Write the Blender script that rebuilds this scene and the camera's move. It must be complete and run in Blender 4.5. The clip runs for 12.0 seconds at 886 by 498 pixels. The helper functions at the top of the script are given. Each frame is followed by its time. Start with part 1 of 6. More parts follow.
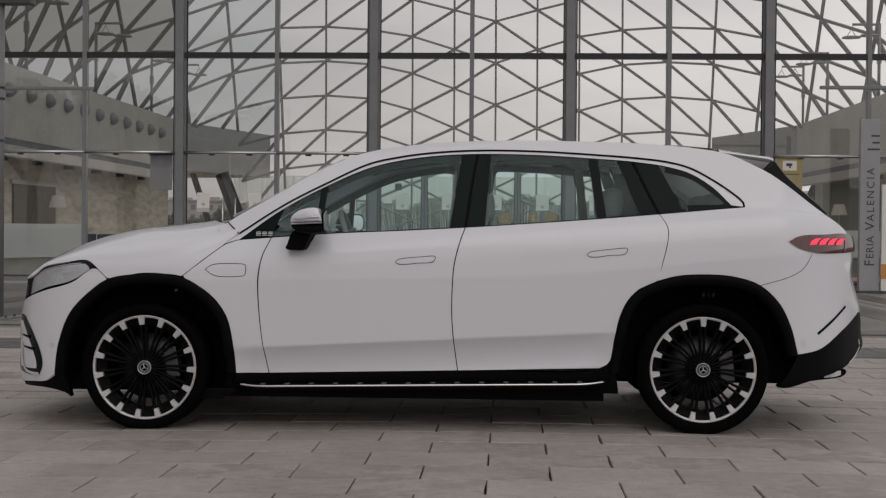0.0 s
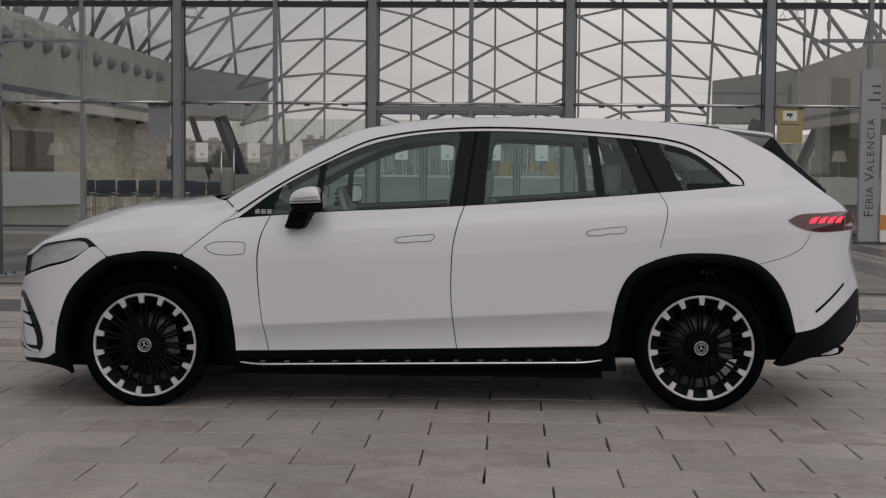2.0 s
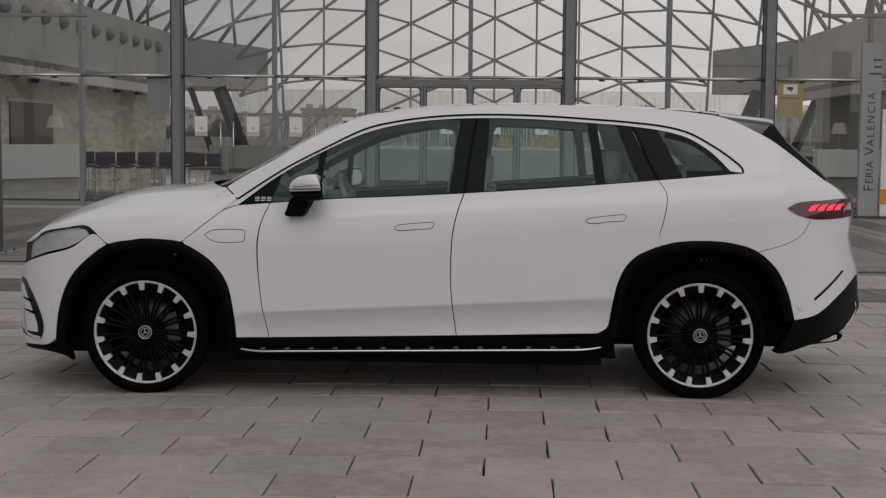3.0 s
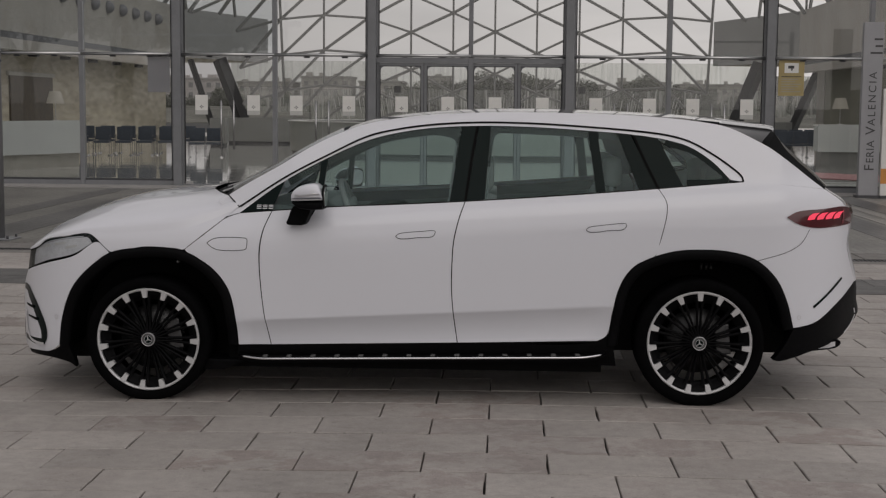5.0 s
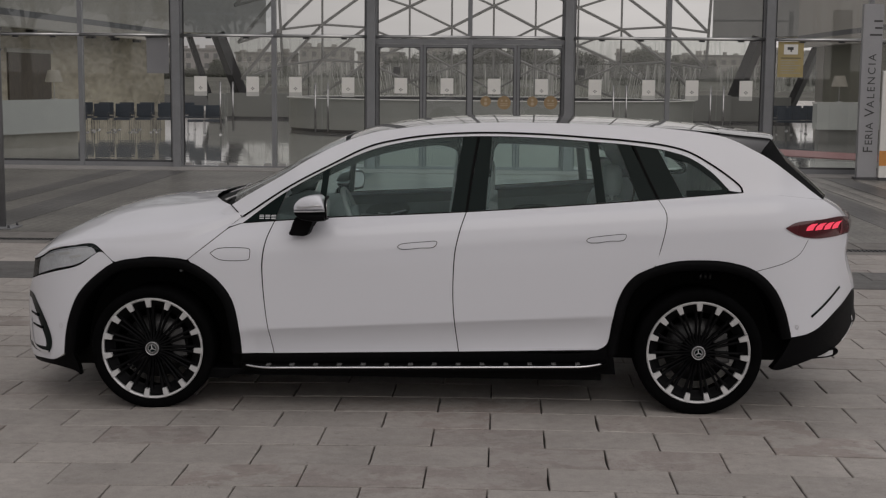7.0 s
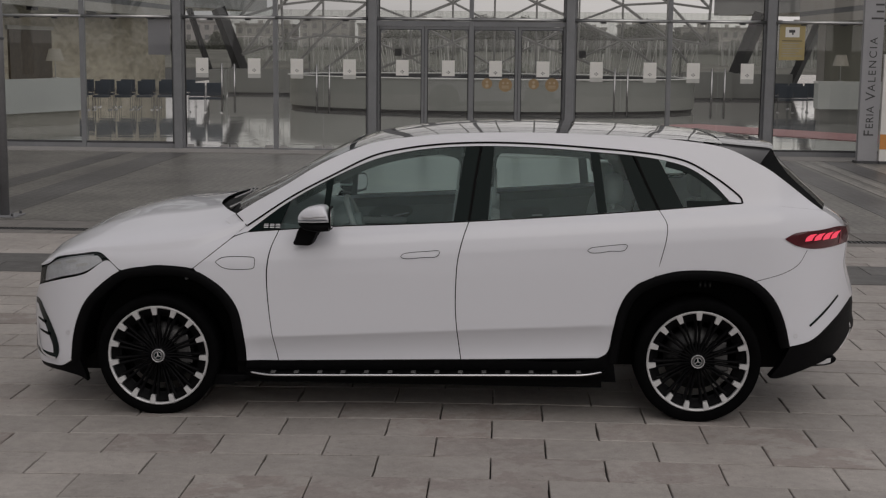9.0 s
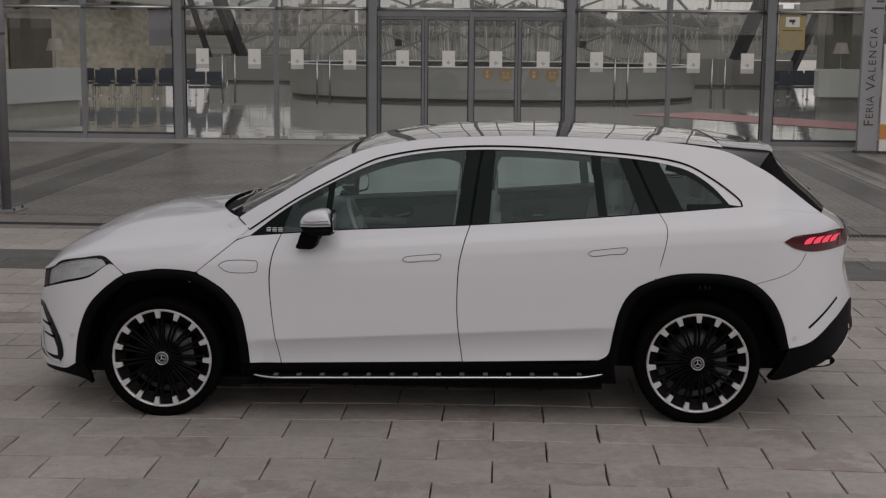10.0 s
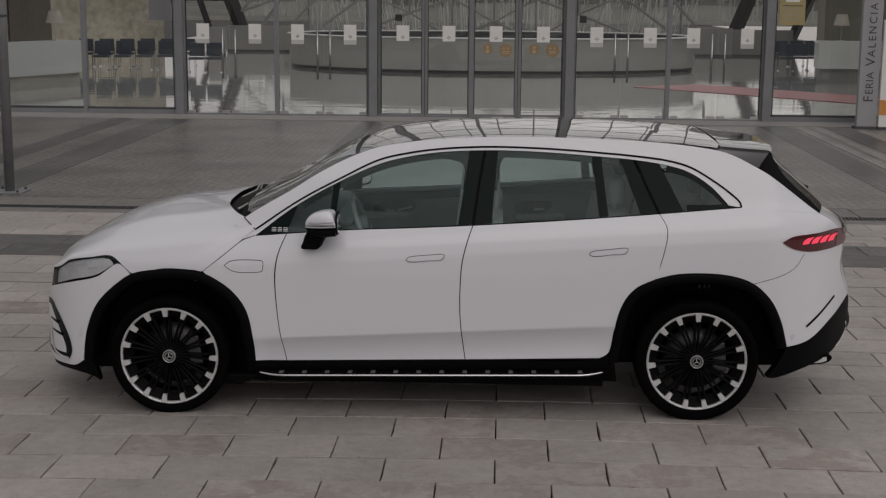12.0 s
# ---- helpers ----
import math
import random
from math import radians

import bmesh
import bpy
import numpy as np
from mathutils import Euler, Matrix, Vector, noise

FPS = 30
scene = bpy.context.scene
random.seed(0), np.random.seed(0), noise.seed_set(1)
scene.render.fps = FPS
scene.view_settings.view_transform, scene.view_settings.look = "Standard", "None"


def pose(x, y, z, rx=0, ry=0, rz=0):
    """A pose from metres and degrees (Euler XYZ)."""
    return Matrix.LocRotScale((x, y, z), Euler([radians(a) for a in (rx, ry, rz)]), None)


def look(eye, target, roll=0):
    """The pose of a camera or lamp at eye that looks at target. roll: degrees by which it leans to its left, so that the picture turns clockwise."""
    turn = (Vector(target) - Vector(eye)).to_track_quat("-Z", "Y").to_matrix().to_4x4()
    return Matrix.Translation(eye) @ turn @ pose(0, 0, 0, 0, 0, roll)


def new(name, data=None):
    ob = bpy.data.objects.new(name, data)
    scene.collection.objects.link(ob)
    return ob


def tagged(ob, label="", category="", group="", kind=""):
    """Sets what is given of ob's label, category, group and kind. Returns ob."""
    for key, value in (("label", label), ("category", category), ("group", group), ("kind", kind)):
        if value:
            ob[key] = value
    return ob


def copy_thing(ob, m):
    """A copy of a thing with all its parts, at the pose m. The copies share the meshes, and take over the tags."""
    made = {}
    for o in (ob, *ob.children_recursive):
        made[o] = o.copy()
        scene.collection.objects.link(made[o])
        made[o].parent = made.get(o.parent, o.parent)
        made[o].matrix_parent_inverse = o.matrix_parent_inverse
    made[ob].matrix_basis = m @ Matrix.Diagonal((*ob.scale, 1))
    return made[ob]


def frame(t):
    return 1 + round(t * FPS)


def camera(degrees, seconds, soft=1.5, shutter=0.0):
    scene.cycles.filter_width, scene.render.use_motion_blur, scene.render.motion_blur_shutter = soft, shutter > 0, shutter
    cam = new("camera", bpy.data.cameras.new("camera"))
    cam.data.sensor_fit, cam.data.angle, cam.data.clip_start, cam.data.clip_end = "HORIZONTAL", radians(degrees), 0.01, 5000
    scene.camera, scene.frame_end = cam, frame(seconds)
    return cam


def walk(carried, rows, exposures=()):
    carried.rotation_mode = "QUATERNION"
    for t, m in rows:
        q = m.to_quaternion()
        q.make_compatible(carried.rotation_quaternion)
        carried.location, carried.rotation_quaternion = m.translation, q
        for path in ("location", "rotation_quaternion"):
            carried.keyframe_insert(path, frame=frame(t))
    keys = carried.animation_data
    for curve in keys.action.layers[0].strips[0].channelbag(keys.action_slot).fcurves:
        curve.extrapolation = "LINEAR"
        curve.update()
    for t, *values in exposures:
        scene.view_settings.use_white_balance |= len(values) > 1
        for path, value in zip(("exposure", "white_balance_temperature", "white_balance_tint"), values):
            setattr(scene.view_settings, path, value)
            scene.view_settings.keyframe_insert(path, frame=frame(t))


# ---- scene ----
cam = camera(36.0, 12.0, soft=1.25)
EXPOSURES = ((0, 0.03), (3, 0.0), (12, -0.08))
PATH = [
    (0, (0.479, -7.909, 1.14), (0.386, -5.911, 1.113), 0.5),
    (0.5, (0.479, -7.907, 1.199), (0.387, -5.91, 1.153), 0.5),
    (1, (0.479, -7.905, 1.254), (0.387, -5.908, 1.188), 0.5),
    (1.5, (0.479, -7.905, 1.31), (0.387, -5.909, 1.219), 0.5),
    (2, (0.478, -7.903, 1.365), (0.387, -5.908, 1.249), 0.5),
    (2.5, (0.479, -7.9, 1.42), (0.388, -5.908, 1.278), 0.5),
    (3, (0.477, -7.907, 1.475), (0.387, -5.916, 1.313), 0.5),
    (3.2, (0.478, -7.899, 1.489), (0.387, -5.908, 1.321), 0.5),
    (4.8, (0.476, -7.924, 1.692), (0.386, -5.937, 1.486), 0.4),
    (5, (0.472, -7.925, 1.715), (0.382, -5.938, 1.505), 0.5),
    (5.5, (0.469, -7.93, 1.773), (0.38, -5.944, 1.553), 0.5),
    (6, (0.465, -7.946, 1.836), (0.376, -5.961, 1.604), 0.5),
    (6.5, (0.461, -7.95, 1.893), (0.373, -5.966, 1.651), 0.5),
    (7, (0.454, -7.961, 1.956), (0.367, -5.979, 1.702), 0.5),
    (9, (0.441, -8.013, 2.19), (0.354, -6.037, 1.894), 0.6),
    (9.5, (0.436, -8.028, 2.244), (0.35, -6.054, 1.938), 0.6),
    (10, (0.434, -8.048, 2.306), (0.347, -6.075, 1.988), 0.5),
    (10.5, (0.427, -8.058, 2.36), (0.341, -6.087, 2.031), 0.6),
    (11, (0.422, -8.083, 2.423), (0.336, -6.114, 2.08), 0.6),
    (11.5, (0.417, -8.101, 2.478), (0.331, -6.134, 2.123), 0.6),
    (12, (0.412, -8.122, 2.533), (0.327, -6.158, 2.164), 0.5),
]
walk(cam, [(t, look(eye, target, roll)) for t, eye, target, roll in PATH], EXPOSURES)

# ---- world and light: overcast afternoon ----
SUN_EL, SUN_AZ = radians(43), radians(168)
world = bpy.data.worlds.new("overcast_sky")
scene.world = world
world.use_nodes = True
wn, wl = world.node_tree.nodes, world.node_tree.links
sky = wn.new("ShaderNodeTexSky")
sky.sky_type = "NISHITA"
sky.sun_disc = False
sky.sun_elevation, sky.sun_rotation = SUN_EL, SUN_AZ
sky.dust_density = 4.0
wc = wn.new("ShaderNodeTexCoord")
wnoise = wn.new("ShaderNodeTexNoise")
wnoise.inputs["Scale"].default_value = 4.5
wnoise.inputs["Detail"].default_value = 6
wmap = wn.new("ShaderNodeMapping")
wmap.inputs["Scale"].default_value = (1, 1, 4)
wl.new(wc.outputs["Generated"], wmap.inputs[0])
wl.new(wmap.outputs[0], wnoise.inputs[0])
wramp = wn.new("ShaderNodeValToRGB")
wramp.color_ramp.elements[0].position, wramp.color_ramp.elements[1].position = 0.3, 0.75
wramp.color_ramp.elements[0].color = (5.78, 5.52, 5.48, 1)
wramp.color_ramp.elements[1].color = (8.1, 7.68, 7.55, 1)
wl.new(wnoise.outputs[0], wramp.inputs[0])
wmix = wn.new("ShaderNodeMixRGB")
wmix.inputs[0].default_value = 0.9
wl.new(sky.outputs[0], wmix.inputs[1])
wl.new(wramp.outputs[0], wmix.inputs[2])
bg = wn["Background"]
bg.inputs["Strength"].default_value = 0.1
# the sky is graded from darker left to brighter right to fit the camera's view
wgrad = wn.new("ShaderNodeMapRange")
wgrad.inputs["From Min"].default_value, wgrad.inputs["From Max"].default_value = -0.38, 0.22
wgrad.inputs["To Min"].default_value, wgrad.inputs["To Max"].default_value = 0.60, 1.15
wlean = wn.new("ShaderNodeVectorMath")
wlean.operation = "DOT_PRODUCT"
wlean.inputs[1].default_value = (1.0, 0.0, -0.10)
wl.new(wc.outputs["Generated"], wlean.inputs[0])
wl.new(wlean.outputs["Value"], wgrad.inputs[0])
wscale = wn.new("ShaderNodeVectorMath")
wscale.operation = "SCALE"
wl.new(wmix.outputs[0], wscale.inputs[0])
wl.new(wgrad.outputs[0], wscale.inputs["Scale"])
wl.new(wscale.outputs[0], bg.inputs["Color"])
sun = new("sun", bpy.data.lights.new("sun", "SUN"))
sun.data.energy, sun.data.angle, sun.data.color = 0.24, radians(40), (1.0, 0.97, 0.95)
sun.matrix_world = look((3.1, -14.6, 14), (0, 0, 0))


# ---- materials ----
def material(name, color, rough=0.5, metal=0.0, vary=0.0, scale=8.0, bump=0.0, bump_scale=60.0, coat=0.0, stain=None, spec=0.5, random=0.0, stretch=None):
    """A surface with grain at two scales; stain: (colour, scale, amount)."""
    m = bpy.data.materials.new(name)
    m.use_nodes = True
    n, l = m.node_tree.nodes, m.node_tree.links
    b = n["Principled BSDF"]
    b.inputs["Roughness"].default_value, b.inputs["Metallic"].default_value = rough, metal
    b.inputs["Coat Weight"].default_value, b.inputs["Coat Roughness"].default_value = coat, 0.03
    b.inputs["Specular IOR Level"].default_value = spec
    b.inputs["Base Color"].default_value = (*color, 1)
    co = n.new("ShaderNodeTexCoord")
    place = co.outputs["Object"]
    if stretch:
        mp = n.new("ShaderNodeMapping")
        mp.inputs["Scale"].default_value = stretch
        l.new(place, mp.inputs[0])
        place = mp.outputs[0]
    last = None
    if vary or stain or random:
        rgb = n.new("ShaderNodeRGB")
        rgb.outputs[0].default_value = (*color, 1)
        last = rgb.outputs[0]
    if vary:
        for sc, am in ((scale, vary), (scale * 9, vary * 0.6)):
            t = n.new("ShaderNodeTexNoise")
            t.inputs["Scale"].default_value, t.inputs["Detail"].default_value = sc, 6
            l.new(place, t.inputs[0])
            r = n.new("ShaderNodeMapRange")
            r.inputs["From Min"].default_value, r.inputs["From Max"].default_value = 0.3, 0.7
            r.inputs["To Min"].default_value, r.inputs["To Max"].default_value = 1 - am, 1 + am
            l.new(t.outputs[0], r.inputs[0])
            h = n.new("ShaderNodeVectorMath")
            h.operation = "SCALE"
            l.new(last, h.inputs[0])
            l.new(r.outputs[0], h.inputs["Scale"])
            last = h.outputs[0]
    if random:
        oi = n.new("ShaderNodeObjectInfo")
        r = n.new("ShaderNodeMapRange")
        r.inputs["To Min"].default_value, r.inputs["To Max"].default_value = 1 - random, 1 + random
        l.new(oi.outputs["Random"], r.inputs[0])
        h = n.new("ShaderNodeVectorMath")
        h.operation = "SCALE"
        l.new(last, h.inputs[0])
        l.new(r.outputs[0], h.inputs["Scale"])
        last = h.outputs[0]
    if stain:
        t = n.new("ShaderNodeTexNoise")
        t.inputs["Scale"].default_value, t.inputs["Detail"].default_value, t.inputs["Distortion"].default_value = stain[1], 8, 1.2
        l.new(place, t.inputs[0])
        r = n.new("ShaderNodeMapRange")
        r.inputs["From Min"].default_value, r.inputs["From Max"].default_value = 0.5, 0.62
        r.inputs["To Max"].default_value = stain[2]
        l.new(t.outputs[0], r.inputs[0])
        mx = n.new("ShaderNodeMixRGB")
        mx.inputs[2].default_value = (*stain[0], 1)
        l.new(r.outputs[0], mx.inputs[0])
        l.new(last, mx.inputs[1])
        last = mx.outputs[0]
    if last is not None:
        l.new(last, b.inputs["Base Color"])
    if bump:
        t = n.new("ShaderNodeTexNoise")
        t.inputs["Scale"].default_value, t.inputs["Detail"].default_value = bump_scale, 5
        l.new(place, t.inputs[0])
        bp = n.new("ShaderNodeBump")
        bp.inputs["Strength"].default_value, bp.inputs["Distance"].default_value = bump, 0.01
        l.new(t.outputs[0], bp.inputs["Height"])
        l.new(bp.outputs[0], b.inputs["Normal"])
    return m


def glass_material(name, tint, rough=0.0, clear=0.9, ior=1.5, gloss=0.8, coat=1.0):
    """A thin pane: mostly see-through, with a real reflection on top."""
    m = bpy.data.materials.new(name)
    m.use_nodes = True
    n, l = m.node_tree.nodes, m.node_tree.links
    out = n["Material Output"]
    n.remove(n["Principled BSDF"])
    tr = n.new("ShaderNodeBsdfTransparent")
    tr.inputs[0].default_value = (*[c * clear for c in tint], 1)
    gl = n.new("ShaderNodeBsdfGlossy")
    gl.inputs["Roughness"].default_value = rough
    gl.inputs[0].default_value = (*(gloss if isinstance(gloss, tuple) else (gloss,) * 3), 1)
    fr = n.new("ShaderNodeFresnel")
    fr.inputs["IOR"].default_value = ior
    bp = n.new("ShaderNodeTexNoise")
    bp.inputs["Scale"].default_value = 0.6
    tc = n.new("ShaderNodeTexCoord")
    l.new(tc.outputs["Object"], bp.inputs[0])
    bump = n.new("ShaderNodeBump")
    bump.inputs["Strength"].default_value, bump.inputs["Distance"].default_value = 0.04, 0.02
    l.new(bp.outputs[0], bump.inputs["Height"])
    l.new(bump.outputs[0], gl.inputs["Normal"])
    mx = n.new("ShaderNodeMixShader")
    share = n.new("ShaderNodeMath")
    share.operation, share.use_clamp = "MULTIPLY", True
    share.inputs[1].default_value = coat
    l.new(fr.outputs[0], share.inputs[0])
    l.new(share.outputs[0], mx.inputs[0])
    l.new(tr.outputs[0], mx.inputs[1])
    l.new(gl.outputs[0], mx.inputs[2])
    l.new(mx.outputs[0], out.inputs["Surface"])
    return m


PAINT = material("white_paint", (0.712, 0.720, 0.768), 0.34, coat=1.0, spec=0.25)
BLACK_GLOSS = material("black_gloss", (0.0040, 0.0095, 0.0090), 0.15, spec=0.08)
WHEEL_BLACK = material("wheel_black", (0.0035, 0.0035, 0.004), 0.45, spec=0.06)
WIPER = material("wiper_metal", (0.30, 0.30, 0.30), 0.25, metal=0.6)
STUD = material("grip_rubber", (0.09, 0.09, 0.09), 0.6, vary=0.1, scale=30)
LAMP_BODY = material("lamp_body", (0.84, 0.84, 0.84), 0.4, metal=0.0, vary=0.12, scale=6)
# trim metal: its bright reflections are put into the base colour
SILVER = material("bright_metal_tone", (0.66, 0.66, 0.68), 0.3, metal=0.2)
BLACK_PLASTIC = material("black_plastic", (0.0035, 0.0035, 0.004), 0.5, vary=0.2, scale=40, bump=0.15, bump_scale=500, spec=0.055)
SEAM_BLACK = material("seam_black", (0.004, 0.004, 0.004), 0.8, spec=0.1)
RUBBER = material("tyre_rubber", (0.0030, 0.0030, 0.0033), 0.8, vary=0.25, scale=12, bump=0.2, bump_scale=200, spec=0.025)
ALLOY = material("machined_alloy", (0.56, 0.56, 0.565), 0.46, metal=0.35, vary=0.05, scale=30)
CHROME = material("chrome", (0.8, 0.8, 0.82), 0.12, metal=1.0)
SATIN = material("satin_aluminium", (0.62, 0.62, 0.64), 0.35, metal=0.9)
BRAKE = material("brake_steel", (0.10, 0.10, 0.102), 0.45, metal=0.9, vary=0.2, scale=25)
CAR_GLASS = glass_material("car_glass", (0.85, 0.968, 0.955), clear=0.95, ior=1.45, gloss=(.66, .80, .79))
SCREEN_GLASS = glass_material("screen_glass", (0.90, 0.93, 0.92), clear=0.85, ior=3.0, gloss=1.0, coat=1.8)
ROOF_GLASS = material("roof_glass", (0.012, 0.013, 0.014), 0.03, coat=1.0, spec=0.9)
RED_LENS = material("red_lens", (0.075, 0.006, 0.010), 0.08, coat=1.0)
REAR_GLASS = material("dark_rear_glass", (0.004, 0.005, 0.005), 0.04, spec=0.45)
EDGE_BLACK = material("edge_black", (0.0035, 0.0038, 0.0042), 0.6, spec=0.03)
CHEEK = material("satin_black", (0.018, 0.018, 0.020), 0.3, spec=0.5)
LENS = glass_material("lamp_lens", (0.95, 0.97, 1.0))
LEATHER = material("pale_leather", (0.36, 0.365, 0.365), 0.55, vary=0.08, scale=14, bump=0.2, bump_scale=160)
DARK_TRIM = material("dark_trim", (0.17, 0.19, 0.192), 0.6, vary=0.15, scale=20, bump=0.1, bump_scale=120)
FRAME_BLACK = material("frame_black", (0.010, 0.013, 0.013), 0.5, spec=0.2)
POD = material("switch_pod", (0.035, 0.04, 0.04), 0.4)
HEADLINER = material("headliner", (0.13, 0.14, 0.14), 0.9, vary=0.06, scale=30)

RED_GLOW = bpy.data.materials.new("red_lamp_glow")
RED_GLOW.use_nodes = True
_b = RED_GLOW.node_tree.nodes["Principled BSDF"]
_b.inputs["Base Color"].default_value = (0.4, 0.02, 0.04, 1)
_b.inputs["Emission Color"].default_value, _b.inputs["Emission Strength"].default_value = (1.0, 0.07, 0.13, 1), 0.72
RED_DIM = material("pale_red_lens", (0.20, 0.03, 0.04), 0.2, coat=1.0)

STEEL = material("painted_steel", (0.20, 0.205, 0.215), 0.45, vary=0.08, scale=3, bump=0.03, bump_scale=40)
STEEL_DARK = material("dark_steel", (0.055, 0.056, 0.06), 0.45, vary=0.15, scale=4)
POLE_STEEL = material("pole_steel", (0.16, 0.16, 0.165), 0.45, vary=0.12, scale=4)
STAINLESS = material("stainless_steel", (0.55, 0.55, 0.55), 0.28, metal=1.0, vary=0.05, scale=10)
# tint on the upper left panes is put in to dim the sky behind
SIDE_GLASS = glass_material("tinted_glass", (0.84, 0.84, 0.82), clear=0.78)
VEIL_GLASS = glass_material("grey_glass", (0.93, 0.95, 0.95), clear=0.92, ior=1.75)
HANDLE_STEEL = material("brushed_steel", (0.46, 0.46, 0.46), 0.25, metal=1.0, vary=0.05, scale=10)
FACADE_GLASS = glass_material("facade_glass", (0.96, 0.96, 0.955), clear=0.97)
PAPER = material("paper", (0.78, 0.77, 0.74), 0.8, vary=0.04, scale=6)
PAPER_GREY = material("paper_grey", (0.52, 0.52, 0.50), 0.8, vary=0.04, scale=6)
INK = material("ink", (0.06, 0.06, 0.06), 0.7)


def stone_material(name, color, brown, rough, share):
    """Worn paving: each slab has its own tone, some are stained brown in ragged patches."""
    m = bpy.data.materials.new(name)
    m.use_nodes = True
    n, l = m.node_tree.nodes, m.node_tree.links
    b = n["Principled BSDF"]
    b.inputs["Specular IOR Level"].default_value = 0.35
    geo, oi = n.new("ShaderNodeNewGeometry"), n.new("ShaderNodeObjectInfo")

    def math_node(op, a, c=None):
        k = n.new("ShaderNodeMath")
        k.operation = op
        for i, v in enumerate((a, c)):
            if v is None:
                continue
            if isinstance(v, (int, float)):
                k.inputs[i].default_value = v
            else:
                l.new(v, k.inputs[i])
        return k.outputs[0]

    def noise(scale, detail=6, distortion=0.0, rough_=0.55):
        k = n.new("ShaderNodeTexNoise")
        k.inputs["Scale"].default_value, k.inputs["Detail"].default_value, k.inputs["Distortion"].default_value, k.inputs["Roughness"].default_value = scale, detail, distortion, rough_
        l.new(geo.outputs["Position"], k.inputs[0])
        return k.outputs[0]

    def ranged(v, a, c, lo, hi):
        k = n.new("ShaderNodeMapRange")
        for key, val in (("From Min", a), ("From Max", c), ("To Min", lo), ("To Max", hi)):
            k.inputs[key].default_value = val
        l.new(v, k.inputs[0])
        return k.outputs[0]

    own = math_node("FRACT", math_node("ADD", oi.outputs["Random"], geo.outputs["Random Per Island"]))
    other = math_node("FRACT", math_node("MULTIPLY", own, 37.7))
    tone = ranged(own, 0, 1, 0.90, 1.10)
    tone = math_node("MULTIPLY", tone, ranged(noise(1.1, 5), 0.3, 0.7, 0.86, 1.14))
    tone = math_node("MULTIPLY", tone, ranged(noise(14, 8, 0, .7), 0.3, 0.7, 0.86, 1.14))
    tone = math_node("MULTIPLY", tone, ranged(noise(160, 3), 0.35, 0.65, 0.88, 1.10))
    # dark pits and scuffs
    tone = math_node("MULTIPLY", tone, ranged(noise(38, 5, .6), 0.64, 0.72, 1.0, 0.62))
    rgb = n.new("ShaderNodeRGB")
    rgb.outputs[0].default_value = (*color, 1)
    worn = ranged(other, share, share + .08, 0.0, 1.0)
    patchy = ranged(noise(4.2, 9, .35, .7), 0.47, 0.53, 0.0, 0.85)
    faint = ranged(noise(0.9, 8, .3, .62), 0.52, 0.66, 0.0, 0.45)
    amount = math_node("MAXIMUM", math_node("MULTIPLY", worn, patchy), faint)
    mx = n.new("ShaderNodeMixRGB")
    mx.inputs[2].default_value = (*brown, 1)
    l.new(amount, mx.inputs[0])
    l.new(rgb.outputs[0], mx.inputs[1])
    sc = n.new("ShaderNodeVectorMath")
    sc.operation = "SCALE"
    l.new(mx.outputs[0], sc.inputs[0])
    l.new(tone, sc.inputs["Scale"])
    l.new(sc.outputs[0], b.inputs["Base Color"])
    l.new(ranged(noise(5, 6), 0.3, 0.7, rough - .12, rough + .1), b.inputs["Roughness"])
    bp = n.new("ShaderNodeBump")
    bp.inputs["Strength"].default_value, bp.inputs["Distance"].default_value = 0.35, 0.006
    l.new(noise(55, 8, 0, .7), bp.inputs["Height"])
    l.new(bp.outputs[0], b.inputs["Normal"])
    return m


TILE = stone_material("paving_stone", (0.345, 0.319, 0.298), (0.275, 0.238, 0.220), 0.66, 0.85)
TILE_BROWN = stone_material("stained_paving_stone", (0.325, 0.298, 0.279), (0.268, 0.235, 0.220), 0.66, -0.1)
TILE_DARK = stone_material("dark_granite", (0.105, 0.103, 0.10), (0.15, 0.145, 0.14), 0.62, 0.7)
JOINT = material("joint_mortar", (0.030, 0.026, 0.023), 0.9, vary=0.3, scale=6, bump=0.3)
KERB = material("kerb_stone", (0.17, 0.16, 0.15), 0.75, vary=0.15, scale=5, bump=0.2, bump_scale=50)
IRON = material("cast_iron", (0.03, 0.03, 0.03), 0.55, vary=0.3, scale=20, bump=0.2)


# ---- mesh helpers ----
def mesh_part(name, verts, faces, mat, parent=None, label="", smooth=False):
    me = bpy.data.meshes.new(name)
    me.from_pydata([tuple(v) for v in verts], [], faces)
    me.materials.append(mat)
    if smooth:
        me.polygons.foreach_set("use_smooth", [True] * len(me.polygons))
    me.update()
    ob = new(name, me)
    if parent:
        ob.parent = parent
    if label:
        ob["label"] = label
    return ob


def part(name, bm, mat, parent=None, label="", smooth=False):
    bmesh.ops.recalc_face_normals(bm, faces=bm.faces)
    me = bpy.data.meshes.new(name)
    bm.to_mesh(me)
    bm.free()
    me.materials.append(mat)
    if smooth:
        me.polygons.foreach_set("use_smooth", [True] * len(me.polygons))
    ob = new(name, me)
    if parent:
        ob.parent = parent
    if label:
        ob["label"] = label
    return ob


def thing(name, label, category, m=None, group=""):
    ob = new(name)
    ob.empty_display_size = 0.1
    if m is not None:
        ob.matrix_basis = m
    return tagged(ob, label, category, group)


